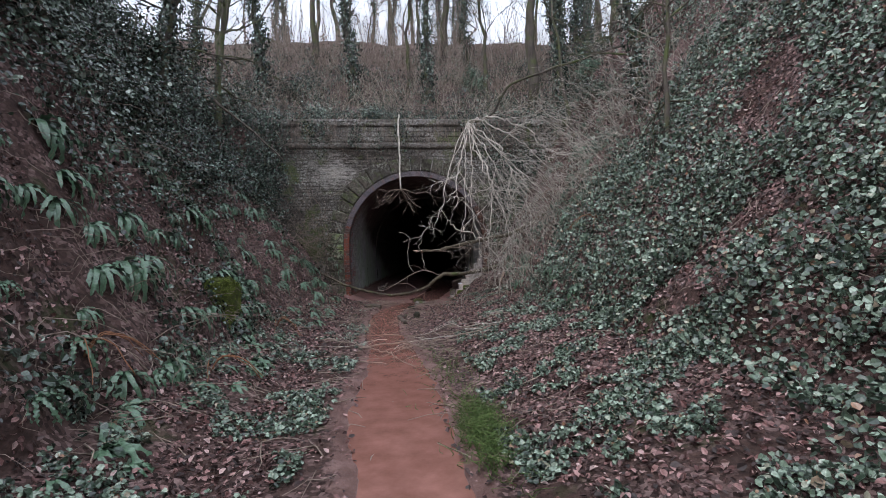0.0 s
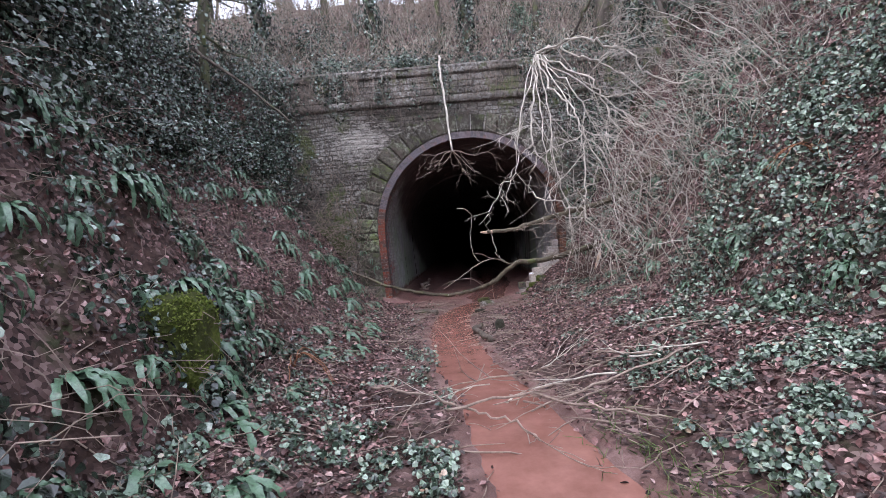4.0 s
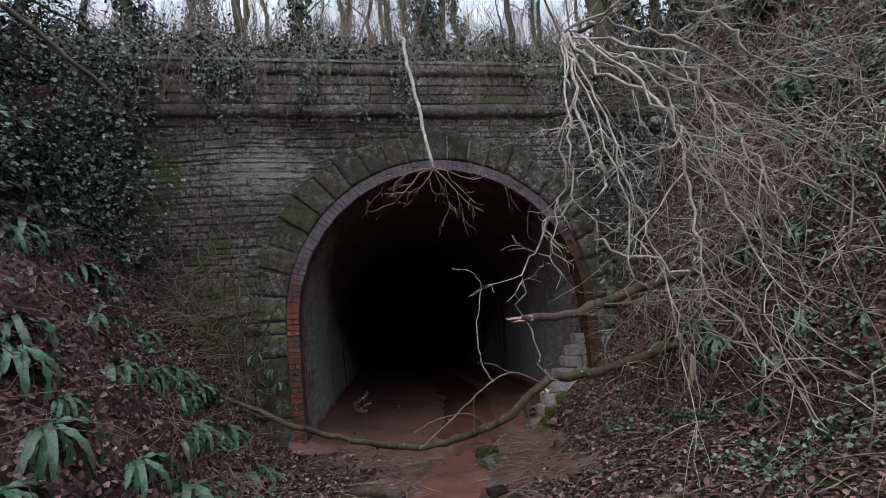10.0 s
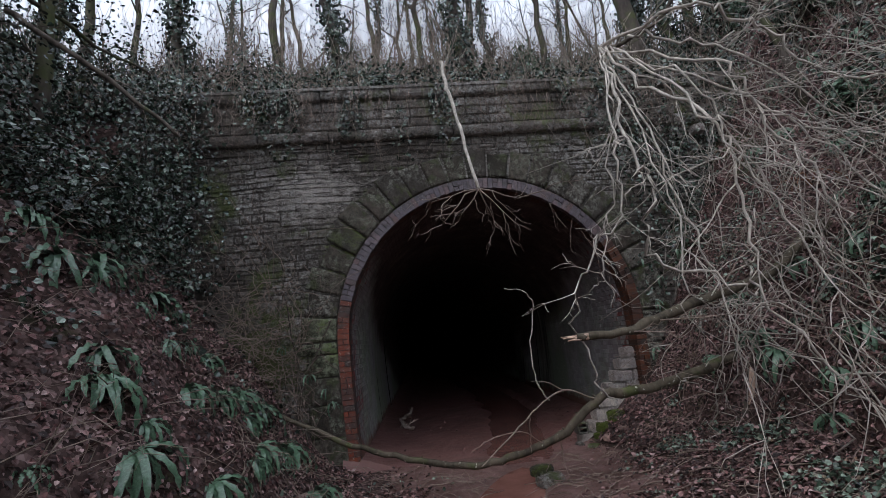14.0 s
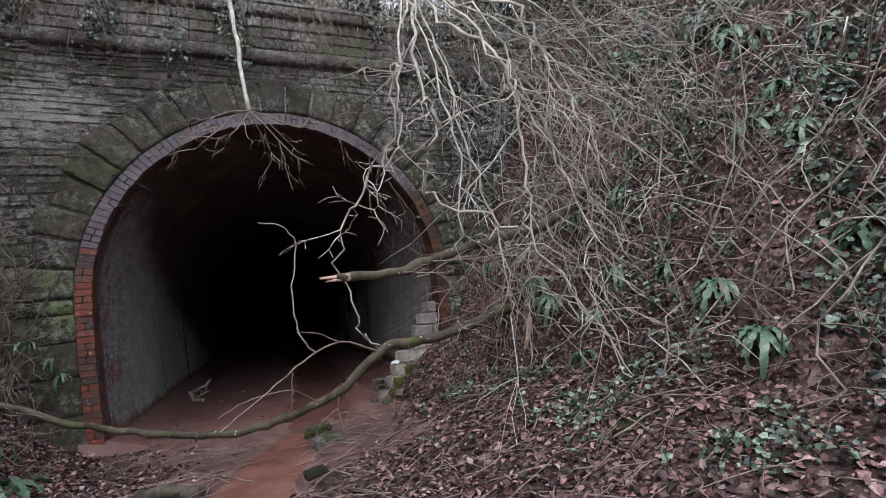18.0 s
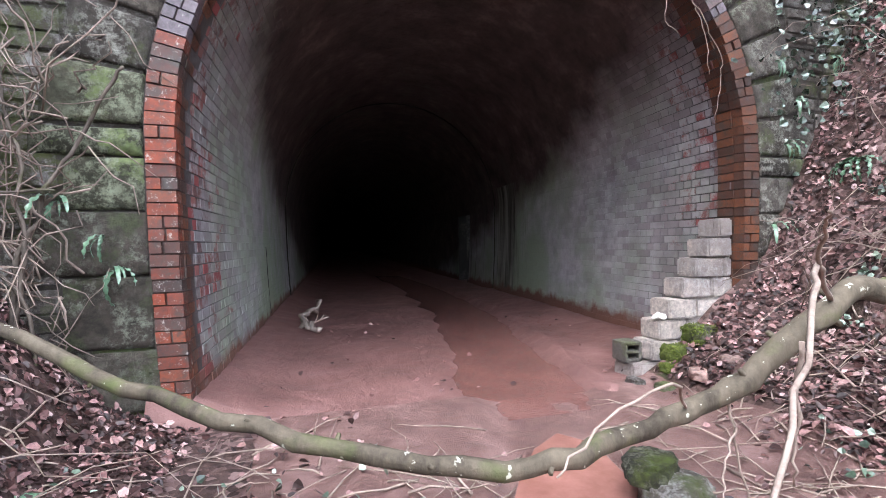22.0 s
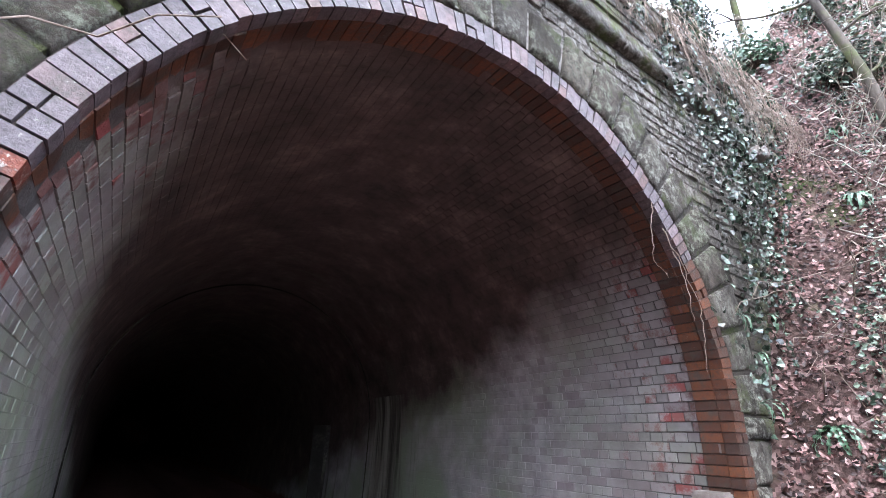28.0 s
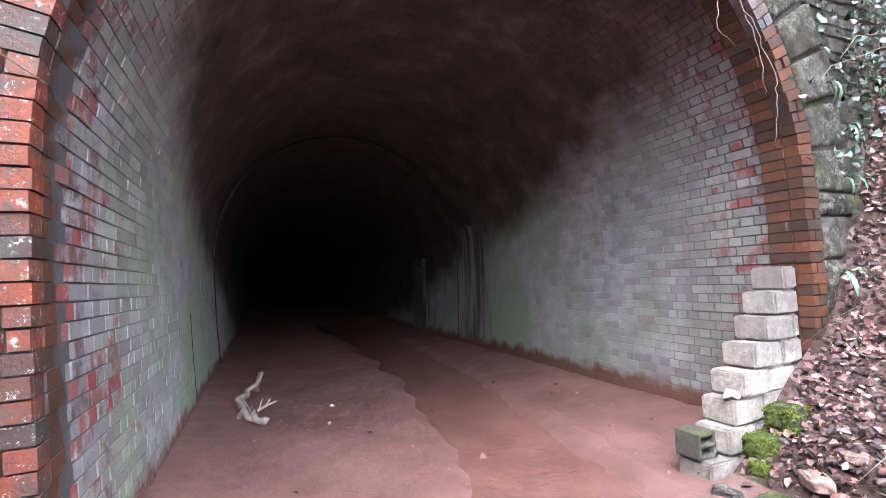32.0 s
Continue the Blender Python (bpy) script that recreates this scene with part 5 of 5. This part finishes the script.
items = []
for _ in range(460):
    y = -rng.uniform(0.3, 6.5)
    x = rng.uniform(2.2, 6.5)
    p, nn = on_ground(x, y, 0.0)
    items.append((arc(p, Vector((rng.gauss(-0.5, 0.6), rng.gauss(-0.3, 0.6), rng.gauss(-0.25, 0.4))) + nn * 0.5, rng.uniform(0.6, 1.7), rng.uniform(0.1, 0.45), rng), rng.uniform(0.0025, 0.006)))
stems("bramble_stems", BARK_TWIG, items, "tangled bare bramble stems on the bank", "brambles", 4)
items = []
for _ in range(400):
    y = -rng.uniform(0.8, 5.5)
    x = rng.uniform(2.0, 6.4)
    p, nn = on_ground(x, y, 0.0)
    items.append((arc(p, Vector((rng.gauss(-0.3, 0.8), rng.gauss(-0.2, 0.6), rng.gauss(0.0, 0.5))) + nn * 0.7, rng.uniform(1.0, 2.6), rng.uniform(0.15, 0.5), rng, 12, 0.05), rng.uniform(0.004, 0.009)))
    if any(q.x < 2.1 and q.y > -1.5 or q.x < 1.1 for q in items[-1][0]):
        items.pop()
for _ in range(130):
    x, y = rng.uniform(4.2, 8.5), rng.uniform(-1.6, 2.5)
    p, nn = on_ground(x, y, 0.0)
    items.append((arc(p, Vector((rng.gauss(-0.3, 0.7), rng.gauss(-0.3, 0.6), rng.gauss(0.2, 0.5))) + nn * 0.6, rng.uniform(0.6, 1.8), rng.uniform(0.1, 0.4), rng, 9, 0.06), rng.uniform(0.003, 0.007)))
stems("bramble_canes", BARK_PALE, items, "long pale arching canes over the bank", "brambles", 5)
items = []
for _ in range(230):
    x, z = rng.uniform(-4.8, -2.7), rng.uniform(0.4, 3.3)
    items.append((arc((x, -0.12, z), (rng.gauss(-0.35, 0.5), rng.gauss(-0.15, 0.2), rng.gauss(0.0, 0.8)), rng.uniform(0.5, 1.5), rng.uniform(0.05, 0.35), rng, 8), rng.uniform(0.003, 0.007)))
for _ in range(110):
    x, z = rng.uniform(-3.7, -2.5), rng.uniform(0.2, 2.3)
    items.append((arc((x, -0.14, z), (rng.gauss(0.1, 0.6), rng.gauss(-0.2, 0.2), rng.gauss(0.1, 0.7)), rng.uniform(0.4, 1.1), rng.uniform(-0.1, 0.3), rng, 9, 0.035), rng.uniform(0.003, 0.008)))
    if any(q.x > -2.25 for q in items[-1][0]):
        items.pop()
for _ in range(300):
    x = rng.uniform(-5, 5.2)
    z = rng.uniform(5.4, 5.9)
    items.append(([Vector((x + rng.gauss(0, 0.03) * i, -0.22 - 0.03 * i - rng.random() * 0.04, z - i * rng.uniform(0.07, 0.2))) for i in range(8)], 0.0035))
stems("creeper_stems", BARK_TWIG, items, "pale bare creeper stems over the stonework", "creeper", 4)
items = []
for _ in range(900):
    y = -rng.uniform(1.0, 14.0)
    x = -rng.uniform(2.2, 6.0)
    p, nn = on_ground(x, y, 0.02)
    items.append((arc(p, Vector((rng.gauss(0.5, 0.6), rng.gauss(0, 0.8), rng.gauss(-0.3, 0.4))) + nn * 0.4, rng.uniform(0.3, 1.0), rng.uniform(0.02, 0.2), rng), rng.uniform(0.002, 0.005)))
stems("bank_stems", BARK_TWIG, items, "bare stems trailing down the ferny bank", "stems", 4)
items = []
for _ in range(2300):
    y = -rng.uniform(0.5, 12.0) if rng.random() < 0.6 else -rng.uniform(0.8, 5.0)
    x = rng.uniform(-3.0, 5.0)
    if wet(x, y) and rng.random() < 0.9:
        continue
    p, nn = on_ground(x, y, 0.012)
    d = Vector(nn).cross(Vector((rng.gauss(0, 1), rng.gauss(0, 1), rng.gauss(0, 1))))
    items.append((arc(p, d, rng.uniform(0.15, 0.7), 0.02, rng, 4, 0.012), rng.uniform(0.003, 0.008)))
stems("fallen_twigs", BARK_TWIG, items, "small fallen twigs strewn over leaves and mud", "twigs", 4)
for nm, mt, cnt, lab in (("hillside_scrub", BARK_TWIG, 4200, "brown leafless scrub on the slope above the portal"), ("dead_stalks", STALK, 3000, "pale dead stalks among scrub above the portal"), ("dark_scrub", BARK_TREE, 2200, "dark bare bushes on the slope above the portal")):
    items = []
    while len(items) < cnt:
        x = rng.uniform(-9, 13)
        y = 0.7 + 9 * rng.random() ** 1.4
        if rough(x, y, 0.9, 61.0 + cnt) < -0.05:
            continue
        z = height(x, y)
        items.append((arc((x, y, z - 0.05), (rng.gauss(0, 0.7), rng.gauss(-0.25, 0.5), 1), rng.uniform(0.2, 0.7) * rng.uniform(0.8, 3.2), rng.gauss(0, 0.12), rng, 5, 0.07), rng.uniform(0.003, 0.009)))
    stems(nm, mt, items, lab, "scrub", 3)
spots = []
while len(spots) < 30000:
    x, y = rng.uniform(-9, 14), 0.6 + 9 * rng.random() ** 1.3
    if x > 5 and rng.random() < 0.5:
        y = rng.uniform(-2.5, 6)
    if rough(x, y, 0.7, 71.0) < -0.02 and x < 5.2:
        continue
    spots.append(on_ground(x, y, abs(rng.gauss(0, 0.25))))
leaves("hillside_ivy", IVY, spots, (0.05, 0.1), "evergreen ivy patches on the slope above the portal", "ivy", 0.6, 8, 1.1)
spots = [on_ground(rng.uniform(-9, 14), 0.6 + 9 * rng.random(), 0.03) for _ in range(18000)] + [on_ground(rng.uniform(4.5, 9.5), rng.uniform(-2.0, 4.0), 0.03) for _ in range(14000)]
leaves("hillside_leaves", DEAD, spots, (0.025, 0.06), "fallen brown leaves on the slope above the portal", "dead leaves", 0.5, 9)
spots = [((rng.uniform(-1.8, 1.9) + 0.05, rng.random() ** 2 * 4.5, 0.045), (0, 0, 1)) for _ in range(70)]
spots = [s for s in spots if abs(s[0][0] - 0.7) > 0.4]
leaves("floor_debris", DEAD, spots, (0.02, 0.06), "scattered leaves and bits on the tunnel mud", "debris", 0.4, 10)
items = []
for k in range(900):
    x, y = (rng.gauss(0.6, 0.1), rng.gauss(-11.3, 0.4)) if k < 760 else (rng.gauss(0.45, 0.2), rng.gauss(-9.6, 0.8))
    p = Vector((x, y, height(x, y)))
    items.append(([p + Vector((rng.gauss(0, 0.02) * i, rng.gauss(0, 0.02) * i, 0.035 * i)) for i in range(4)], 0.004))
tagged(stems("grass_tuft", GRASS, items, "green grass beside the stream", "grass", 3), kind="stuff")


# ---- hart's-tongue ferns ----
def frond(seed, ln):
    """A strap frond that rises, arches over and hangs down; one kind is cut into lobes."""
    v, f = [], []
    lobed = seed == 3
    k = 22 if lobed else 16
    x = z = 0.0
    for i in range(k + 1):
        t = i / k
        a = radians(62 - 140 * t ** 0.75 - 6 * seed)
        if i:
            x, z = x + ln / k * math.cos(a), z + ln / k * math.sin(a)
        w = 0.02 * ln / 0.4 * min(1, 0.35 + 3.5 * t) * (1 - t ** 5) ** 0.6 + 0.002
        w *= (1.0 if i % 2 else 0.38) if lobed else 1 + 0.12 * math.sin(t * 31 + seed)
        u = 0.012 * math.sin(t * 31 + seed)
        nx_, nz_ = -math.sin(a), math.cos(a)
        v += [(x + nx_ * (u + 0.006), -w, z + nz_ * (u + 0.006)), (x, 0, z), (x + nx_ * (0.006 - u), w, z + nz_ * (0.006 - u))]
        if i:
            q = i * 3
            f += [(q - 3, q - 2, q + 1, q), (q - 2, q - 1, q + 2, q + 1)]
    me = bpy.data.meshes.new("frond")
    me.from_pydata(v, [], f)
    me.materials.append(FERN)
    me.polygons.foreach_set("use_smooth", [True] * len(me.polygons))
    return me


FRONDS = [frond(s, ln) for s, ln in ((1, 0.42), (2, 0.52), (3, 0.38), (4, 0.56))]
rf2 = random.Random(91)
protos = []
for k in range(4):
    fe = thing("harts_tongue_fern", (0, 0, 0), "glossy green hart's-tongue fern arching from the bank", "fern", "ferns on the banks")
    cnt = 15 + k
    for i in range(cnt):
        s = rf2.uniform(0.7, 1.25)
        shared("frond", FRONDS[rf2.choice((0, 1, 3)) if k else 2], pose(0, 0, 0, rf2.gauss(0, 14), rf2.uniform(-12, 30), rf2.gauss(0, 58)) @ Matrix.Scale(s, 4), fe)
    protos.append(fe)
made = 0
places = []
while len(places) < 300:
    left = rf2.random() < 0.72
    y = -rf2.uniform(0.8, 14.0) if left else -rf2.uniform(0.4, 8.0)
    x = -1.9 - 3.2 * rf2.random() ** 1.3 if left else rf2.uniform(2.4, 7.0)
    z = height(x, y)
    if z < 0.12 or z > 5.5 or any((x - a) ** 2 + (y - b) ** 2 < 0.07 for a, b in places):
        continue
    places.append((x, y))
for i, (x, y) in enumerate(places):
    p, nn = on_ground(x, y, -0.01)
    down = math.degrees(math.atan2(nn.y, nn.x))
    m = Matrix.Translation(p) @ pose(0, 0, 0, 0, 0, down + rf2.uniform(-20, 20)) @ Matrix.Scale(rf2.uniform(0.5, 1.0) if x < 0 else rf2.uniform(0.5, 0.8), 4)
    if i < 4:
        protos[i].matrix_basis = m
    else:
        copy_thing(protos[i % 4], m @ Matrix.Diagonal([1 / s for s in protos[i % 4].scale] + [1]))
# small ferns rooted in the joints of the jamb
for x, y, z, a in ((-2.46, -0.1, 1.16, 250), (-2.41, -0.1, 0.97, 290), (-2.68, -0.1, 1.36, 270), (-2.99, -0.1, 1.78, 240), (2.6, -0.08, 1.9, 260), (2.75, -0.08, 2.3, 280), (2.5, -0.08, 2.6, 270), (2.9, -0.08, 1.5, 250), (3.1, -0.1, 2.7, 270), (2.45, -0.08, 1.2, 255)):
    fe = thing("wall_fern", (x, y, z), "small green fern rooted in a masonry joint", "fern", "ferns in the stonework")
    for i in range(5):
        shared("frond", FRONDS[rf2.randint(0, 3)], pose(0, 0, 0, 0, rf2.uniform(-20, 45), a + rf2.gauss(0, 30)) @ Matrix.Scale(rf2.uniform(0.3, 0.55), 4), fe)
moss_tufts((-2.86, -8.1, 0.82), (0.23, 0.22, 0.36), 5000, 4)
# rusty dead bracken
for k, (x, y) in enumerate(((-2.7, -11.2), (-2.25, -9.9), (-3.6, -12.6), (4.2, -1.6), (3.5, -6.5), (-2.4, -6.9))):
    p, nn = on_ground(x, y, 0.0)
    br = thing("dead_bracken", p, "rusty drooping dead fern fronds on the bank", "bracken")
    for i in range(9):
        d = Vector((rf2.gauss(0, 1), rf2.gauss(0, 1), 0)).normalized() * 0.35
        t = Tubes()
        pts = [Vector((0, 0, 0)), d * 0.4 + Vector((0, 0, 0.16)), d + Vector((0, 0, 0.1)), d * 1.6 - Vector((0, 0, 0.12))]
        if d.dot(nn) < 0:
            continue
        t.add(bend(pts, 4, 0.01, rf2), taper(13, 0.008, 0.004), 4)
        t.make("frond", BRACKEN, br)

# ---- evergreen bushes ----
def bush(at, size, m, count, leaf, label, seed):
    rg = random.Random(seed)
    ob = thing("bush", at, label, "bush")
    t, sp2 = Tubes(), []
    tips = []
    for _ in range(26):
        d = Vector((rg.gauss(0, 1), rg.gauss(0, 1), rg.gauss(0.4, 0.7))).normalized()
        tip = Vector((d.x * size[0], d.y * size[1], max(-0.1, d.z) * size[2])) * rg.uniform(0.5, 1.1)
        t.add([Vector((0, 0, -0.1)), tip * 0.5 + Vector((0, 0, 0.1)), tip], [0.02, 0.012, 0.004], 5)
        tips.append(tip)
    t.make("stem", BARK_DARK, ob)
    for _ in range(count):
        c = rg.choice(tips) * rg.uniform(0.55, 1.05)
        g = 0.16 * max(size)
        sp2.append((c + Vector((rg.gauss(0, g), rg.gauss(0, g), rg.gauss(0, g * 0.7))), c.normalized() + Vector((0, 0, 0.5))))
    lv = leaves("foliage", m, sp2, leaf, "", "", 0.5, seed, 1.0)
    lv.parent = ob
    del lv["kind"]
    return ob


for k, (x, y, sx, sz, m, cnt) in enumerate(((-5.0, -9.6, 0.9, 0.8, IVY, 2600), (-5.0, -7.2, 1.0, 0.9, IVY, 2600), (-4.9, -4.6, 0.7, 0.7, IVY, 2000), (-4.7, -2.2, 0.8, 1.1, IVY, 2600), (-5.0, -11.8, 1.0, 0.9, IVY, 2600),
                                              (-4.1, -13.6, 1.0, 0.9, IVY, 2600), (-4.2, -15.0, 1.1, 1.0, IVY, 2600), (-6.2, -13.4, 1.5, 2.2, IVY, 5200), (-6.0, -10.4, 1.4, 2.0, IVY, 4800), (-6.4, -16.0, 1.6, 2.4, IVY, 5200), (-6.2, -7.4, 1.3, 1.8, IVY, 4200), (-6.4, -4.6, 1.4, 2.4, IVY, 4600), (-6.6, -2.0, 1.5, 2.6, IVY, 4600), (-6.0, 0.9, 1.3, 2.2, IVY, 4000), (-4.2, 3.2, 1.1, 1.5, IVY, 3000), (2.5, 3.8, 0.6, 0.9, FERN, 1600), (-3.2, 1.4, 0.8, 0.45, BRAMBLE, 2000), (-1.4, 1.1, 0.8, 0.35, BRAMBLE, 1600), (3.4, 2.4, 0.7, 0.5, IVY, 1400),
                                              (5.7, -0.9, 0.7, 0.7, BRAMBLE, 1700), (6.6, 1.2, 1.0, 0.9, IVY, 2200), (5.2, -3.0, 0.6, 0.5, BRAMBLE, 1500), (6.0, 0.2, 0.5, 0.4, FERN, 900), (5.0, -1.7, 0.45, 0.35, FERN, 800), (7.2, -0.6, 0.6, 0.5, BRAMBLE, 1200), (-2.6, 5.5, 0.9, 0.8, IVY, 1800), (5.0, 5.5, 1.0, 0.8, IVY, 1800), (-6.0, 3.0, 1.0, 0.9, IVY, 2200))):
    bush((x, y, height(x, y) + 0.05), (sx, sx, sz), m, cnt, (0.035, 0.085), "dense dark evergreen bush on the bank" if m is IVY else "pale green leafy bush on the slope", 500 + k)

# ---- trees ----
def tree(seed, hgt, r, ivy, label):
    rg = random.Random(seed)
    ob = thing("tree", (0, 0, 0), label, "tree", "trees on the ridge")
    pts = [Vector((0, 0, -0.4))]
    lean = Vector((rg.gauss(0, 0.06), rg.gauss(0, 0.06), 0))
    for i in range(1, 13):
        pts.append(Vector((0, 0, hgt * i / 12)) + lean * hgt * (i / 12) ** 1.4 + Vector((rg.gauss(0, 0.07), rg.gauss(0, 0.07), 0)))
    t = Tubes()
    t.add(pts, [r * 1.25] + taper(12, r, r * 0.18), 9)
    t.make("trunk", BARK_TREE, ob)
    for i in range(13):
        lb = tg = Tubes()
        k = rg.randint(4, 12)
        a = rg.uniform(0, 6.28)
        d = Vector((math.cos(a), math.sin(a), rg.uniform(0.5, 1.6)))
        q = sprout(lb, pts[k], d, hgt * rg.uniform(0.14, 0.3), r * rg.uniform(0.16, 0.32), 0, rg, -0.02, 0.6, 5, 0, 0.12)
        for _ in range(6):
            j = rg.randint(len(q) // 3, len(q) - 1)
            sprout(tg, q[j], (rg.gauss(0, 1), rg.gauss(0, 1), rg.uniform(0.2, 1.6)), hgt * rg.uniform(0.06, 0.15), 0.014, 2, rg, -0.02, 0.7, 4, 3, 0.14)
        lb.make("limb", BARK_TREE, ob)["kind"] = "stuff"
    if ivy:
        sp2 = []
        for _ in range(2600):
            z = rg.random() ** 1.3 * hgt * 0.6
            a = rg.uniform(0, 6.28)
            c = pts[min(12, int(z / hgt * 12))]
            rr = r + abs(rg.gauss(0.08, 0.14))
            sp2.append(((c.x + rr * math.cos(a), c.y + rr * math.sin(a), z), (math.cos(a), math.sin(a), 0.3)))
        lv = leaves("ivy", IVY, sp2, (0.06, 0.12), "dark ivy climbing the trunk", "ivy", 0.5, seed)
        lv.parent = ob
        del lv["category"], lv["kind"]
    return ob


kinds = [tree(101, 11, 0.14, True, "tall bare woodland tree with ivy on its trunk"), tree(102, 13, 0.16, False, "tall bare woodland tree with grey-brown bark"),
         tree(103, 9, 0.11, False, "slender bare young tree with thin branches"), tree(104, 10, 0.12, True, "leaning bare tree wrapped in ivy")]
rt = random.Random(17)
sites = [(6.2, 0.9), (7.4, 1.6), (8.6, 0.8), (5.6, 2.2), (9.6, 2.4), (7.0, 3.2), (-6.8, 1.2), (-5.6, 2.6), (-8.0, 2.2), (4.4, 2.0), (3.0, 3.4), (-2.2, 2.8), (0.6, 2.6)]
while len(sites) < 70:
    y = rt.uniform(3.5, 26) if rt.random() < 0.8 else -rt.uniform(0.5, 13)
    x = rt.uniform(-20, 22)
    if y < 0.5 and not (x < -7 or x > 8):
        continue
    if any((x - a) ** 2 + (y - b) ** 2 < 0.8 for a, b in sites):
        continue
    sites.append((x, y))
for i, (x, y) in enumerate(sites):
    m = pose(x, y, height(x, y), rt.uniform(-4, 4), rt.uniform(-4, 4), rt.uniform(0, 360)) @ Matrix.Scale(rt.uniform(0.75, 1.2), 4)
    if i < 4:
        kinds[i].matrix_basis = m
    else:
        src = kinds[i % 4]
        copy_thing(src, m @ Matrix.Diagonal([1 / s for s in src.scale] + [1]))
# thin trees on the banks
for k, (x, y, hgt, r, dx, dy) in enumerate(((4.9, -1.2, 5, 0.07, -0.1, 0.1), (5.6, -4.2, 6, 0.09, -0.12, 0.0), (4.3, -7.6, 4.5, 0.05, 0.06, 0.1), (5.9, -9.2, 7, 0.22, -0.06, -0.02), (-5.6, -4.8, 6, 0.1, 0.12, 0.05), (-5.2, -8.0, 6, 0.1, 0.2, 0.1), (-5.9, -1.0, 6, 0.12, 0.1, -0.05))):
    rg = random.Random(300 + k)
    z = height(x, y)
    ob = thing("sapling", (x, y, z), "thin ivy-clad tree leaning from the bank", "tree", "saplings on the banks")
    pts = [Vector((dx * hgt * i / 8 + rg.gauss(0, 0.04), dy * hgt * i / 8 + rg.gauss(0, 0.04), hgt * i / 8 - 0.15)) for i in range(9)]
    t = Tubes()
    t.add(pts, taper(9, r, r * 0.35), 8)
    t.make("trunk", BARK_TREE, ob)
    for i in range(9):
        q = rg.randint(2, 8)
        t = Tubes()
        sprout(t, pts[q], (rg.gauss(0, 1), rg.gauss(0, 1), rg.uniform(-0.2, 0.8)), rg.uniform(0.8, 2.0), r * 0.3, 2, rg, 0.01, 0.7, 5, 3, 0.14)
        t.make("branch", BARK_TREE, ob)["kind"] = "stuff"
    if k in (3, 1, 4, 5):
        sp2 = []
        for _ in range(1500):
            i = rg.randint(0, 7)
            c = pts[i].lerp(pts[i + 1], rg.random())
            a = rg.uniform(0, 6.28)
            rr = r + abs(rg.gauss(0.05, 0.1))
            sp2.append(((c.x + rr * math.cos(a), c.y + rr * math.sin(a), c.z), (math.cos(a), math.sin(a), 0.3)))
        lv = leaves("ivy", IVY, sp2, (0.05, 0.1), "dark ivy climbing the stem", "ivy", 0.5, 300 + k)
        lv.parent = ob
        del lv["category"], lv["kind"]
items = []
for _ in range(1700):
    x, y = rt.uniform(-14, 16), rt.uniform(3, 15)
    items.append((arc((x, y, height(x, y) - 0.05), (rt.gauss(0, 0.35), rt.gauss(0, 0.35), 1), rt.uniform(0.8, 3.4), rt.gauss(0, 0.15), rt, 6, 0.08), rt.uniform(0.004, 0.013)))
for _ in range(650):
    x, y = rt.uniform(-16, 18), rt.uniform(6, 18)
    items.append((arc((x, y, height(x, y) - 0.05), (rt.gauss(0, 0.25), rt.gauss(0, 0.25), 1), rt.uniform(2.5, 6.5), rt.gauss(0, 0.2), rt, 7, 0.1), rt.uniform(0.008, 0.02)))
stems("thicket", BARK_TWIG, items, "thin bare saplings and stems on the wooded slope", "thicket", 3)
items = []
for _ in range(130):
    x, y = rt.uniform(-45, 45), rt.uniform(18, 55)
    z = height(x, y)
    items.append(([Vector((x + rt.gauss(0, 0.25) * i, y, z + i * rt.uniform(1.4, 2.2))) for i in range(6)], rt.uniform(0.05, 0.16)))
stems("far_wood", BARK_TREE, items, "slender bare trunks of the distant wood", "wood", 4)

boulder("pale_stone", (3.9, -0.12, 4.72), (0.1, 0.1, 0.08), BLOCK, 8.0, "pale knob of stone projecting from the wall", "stone")
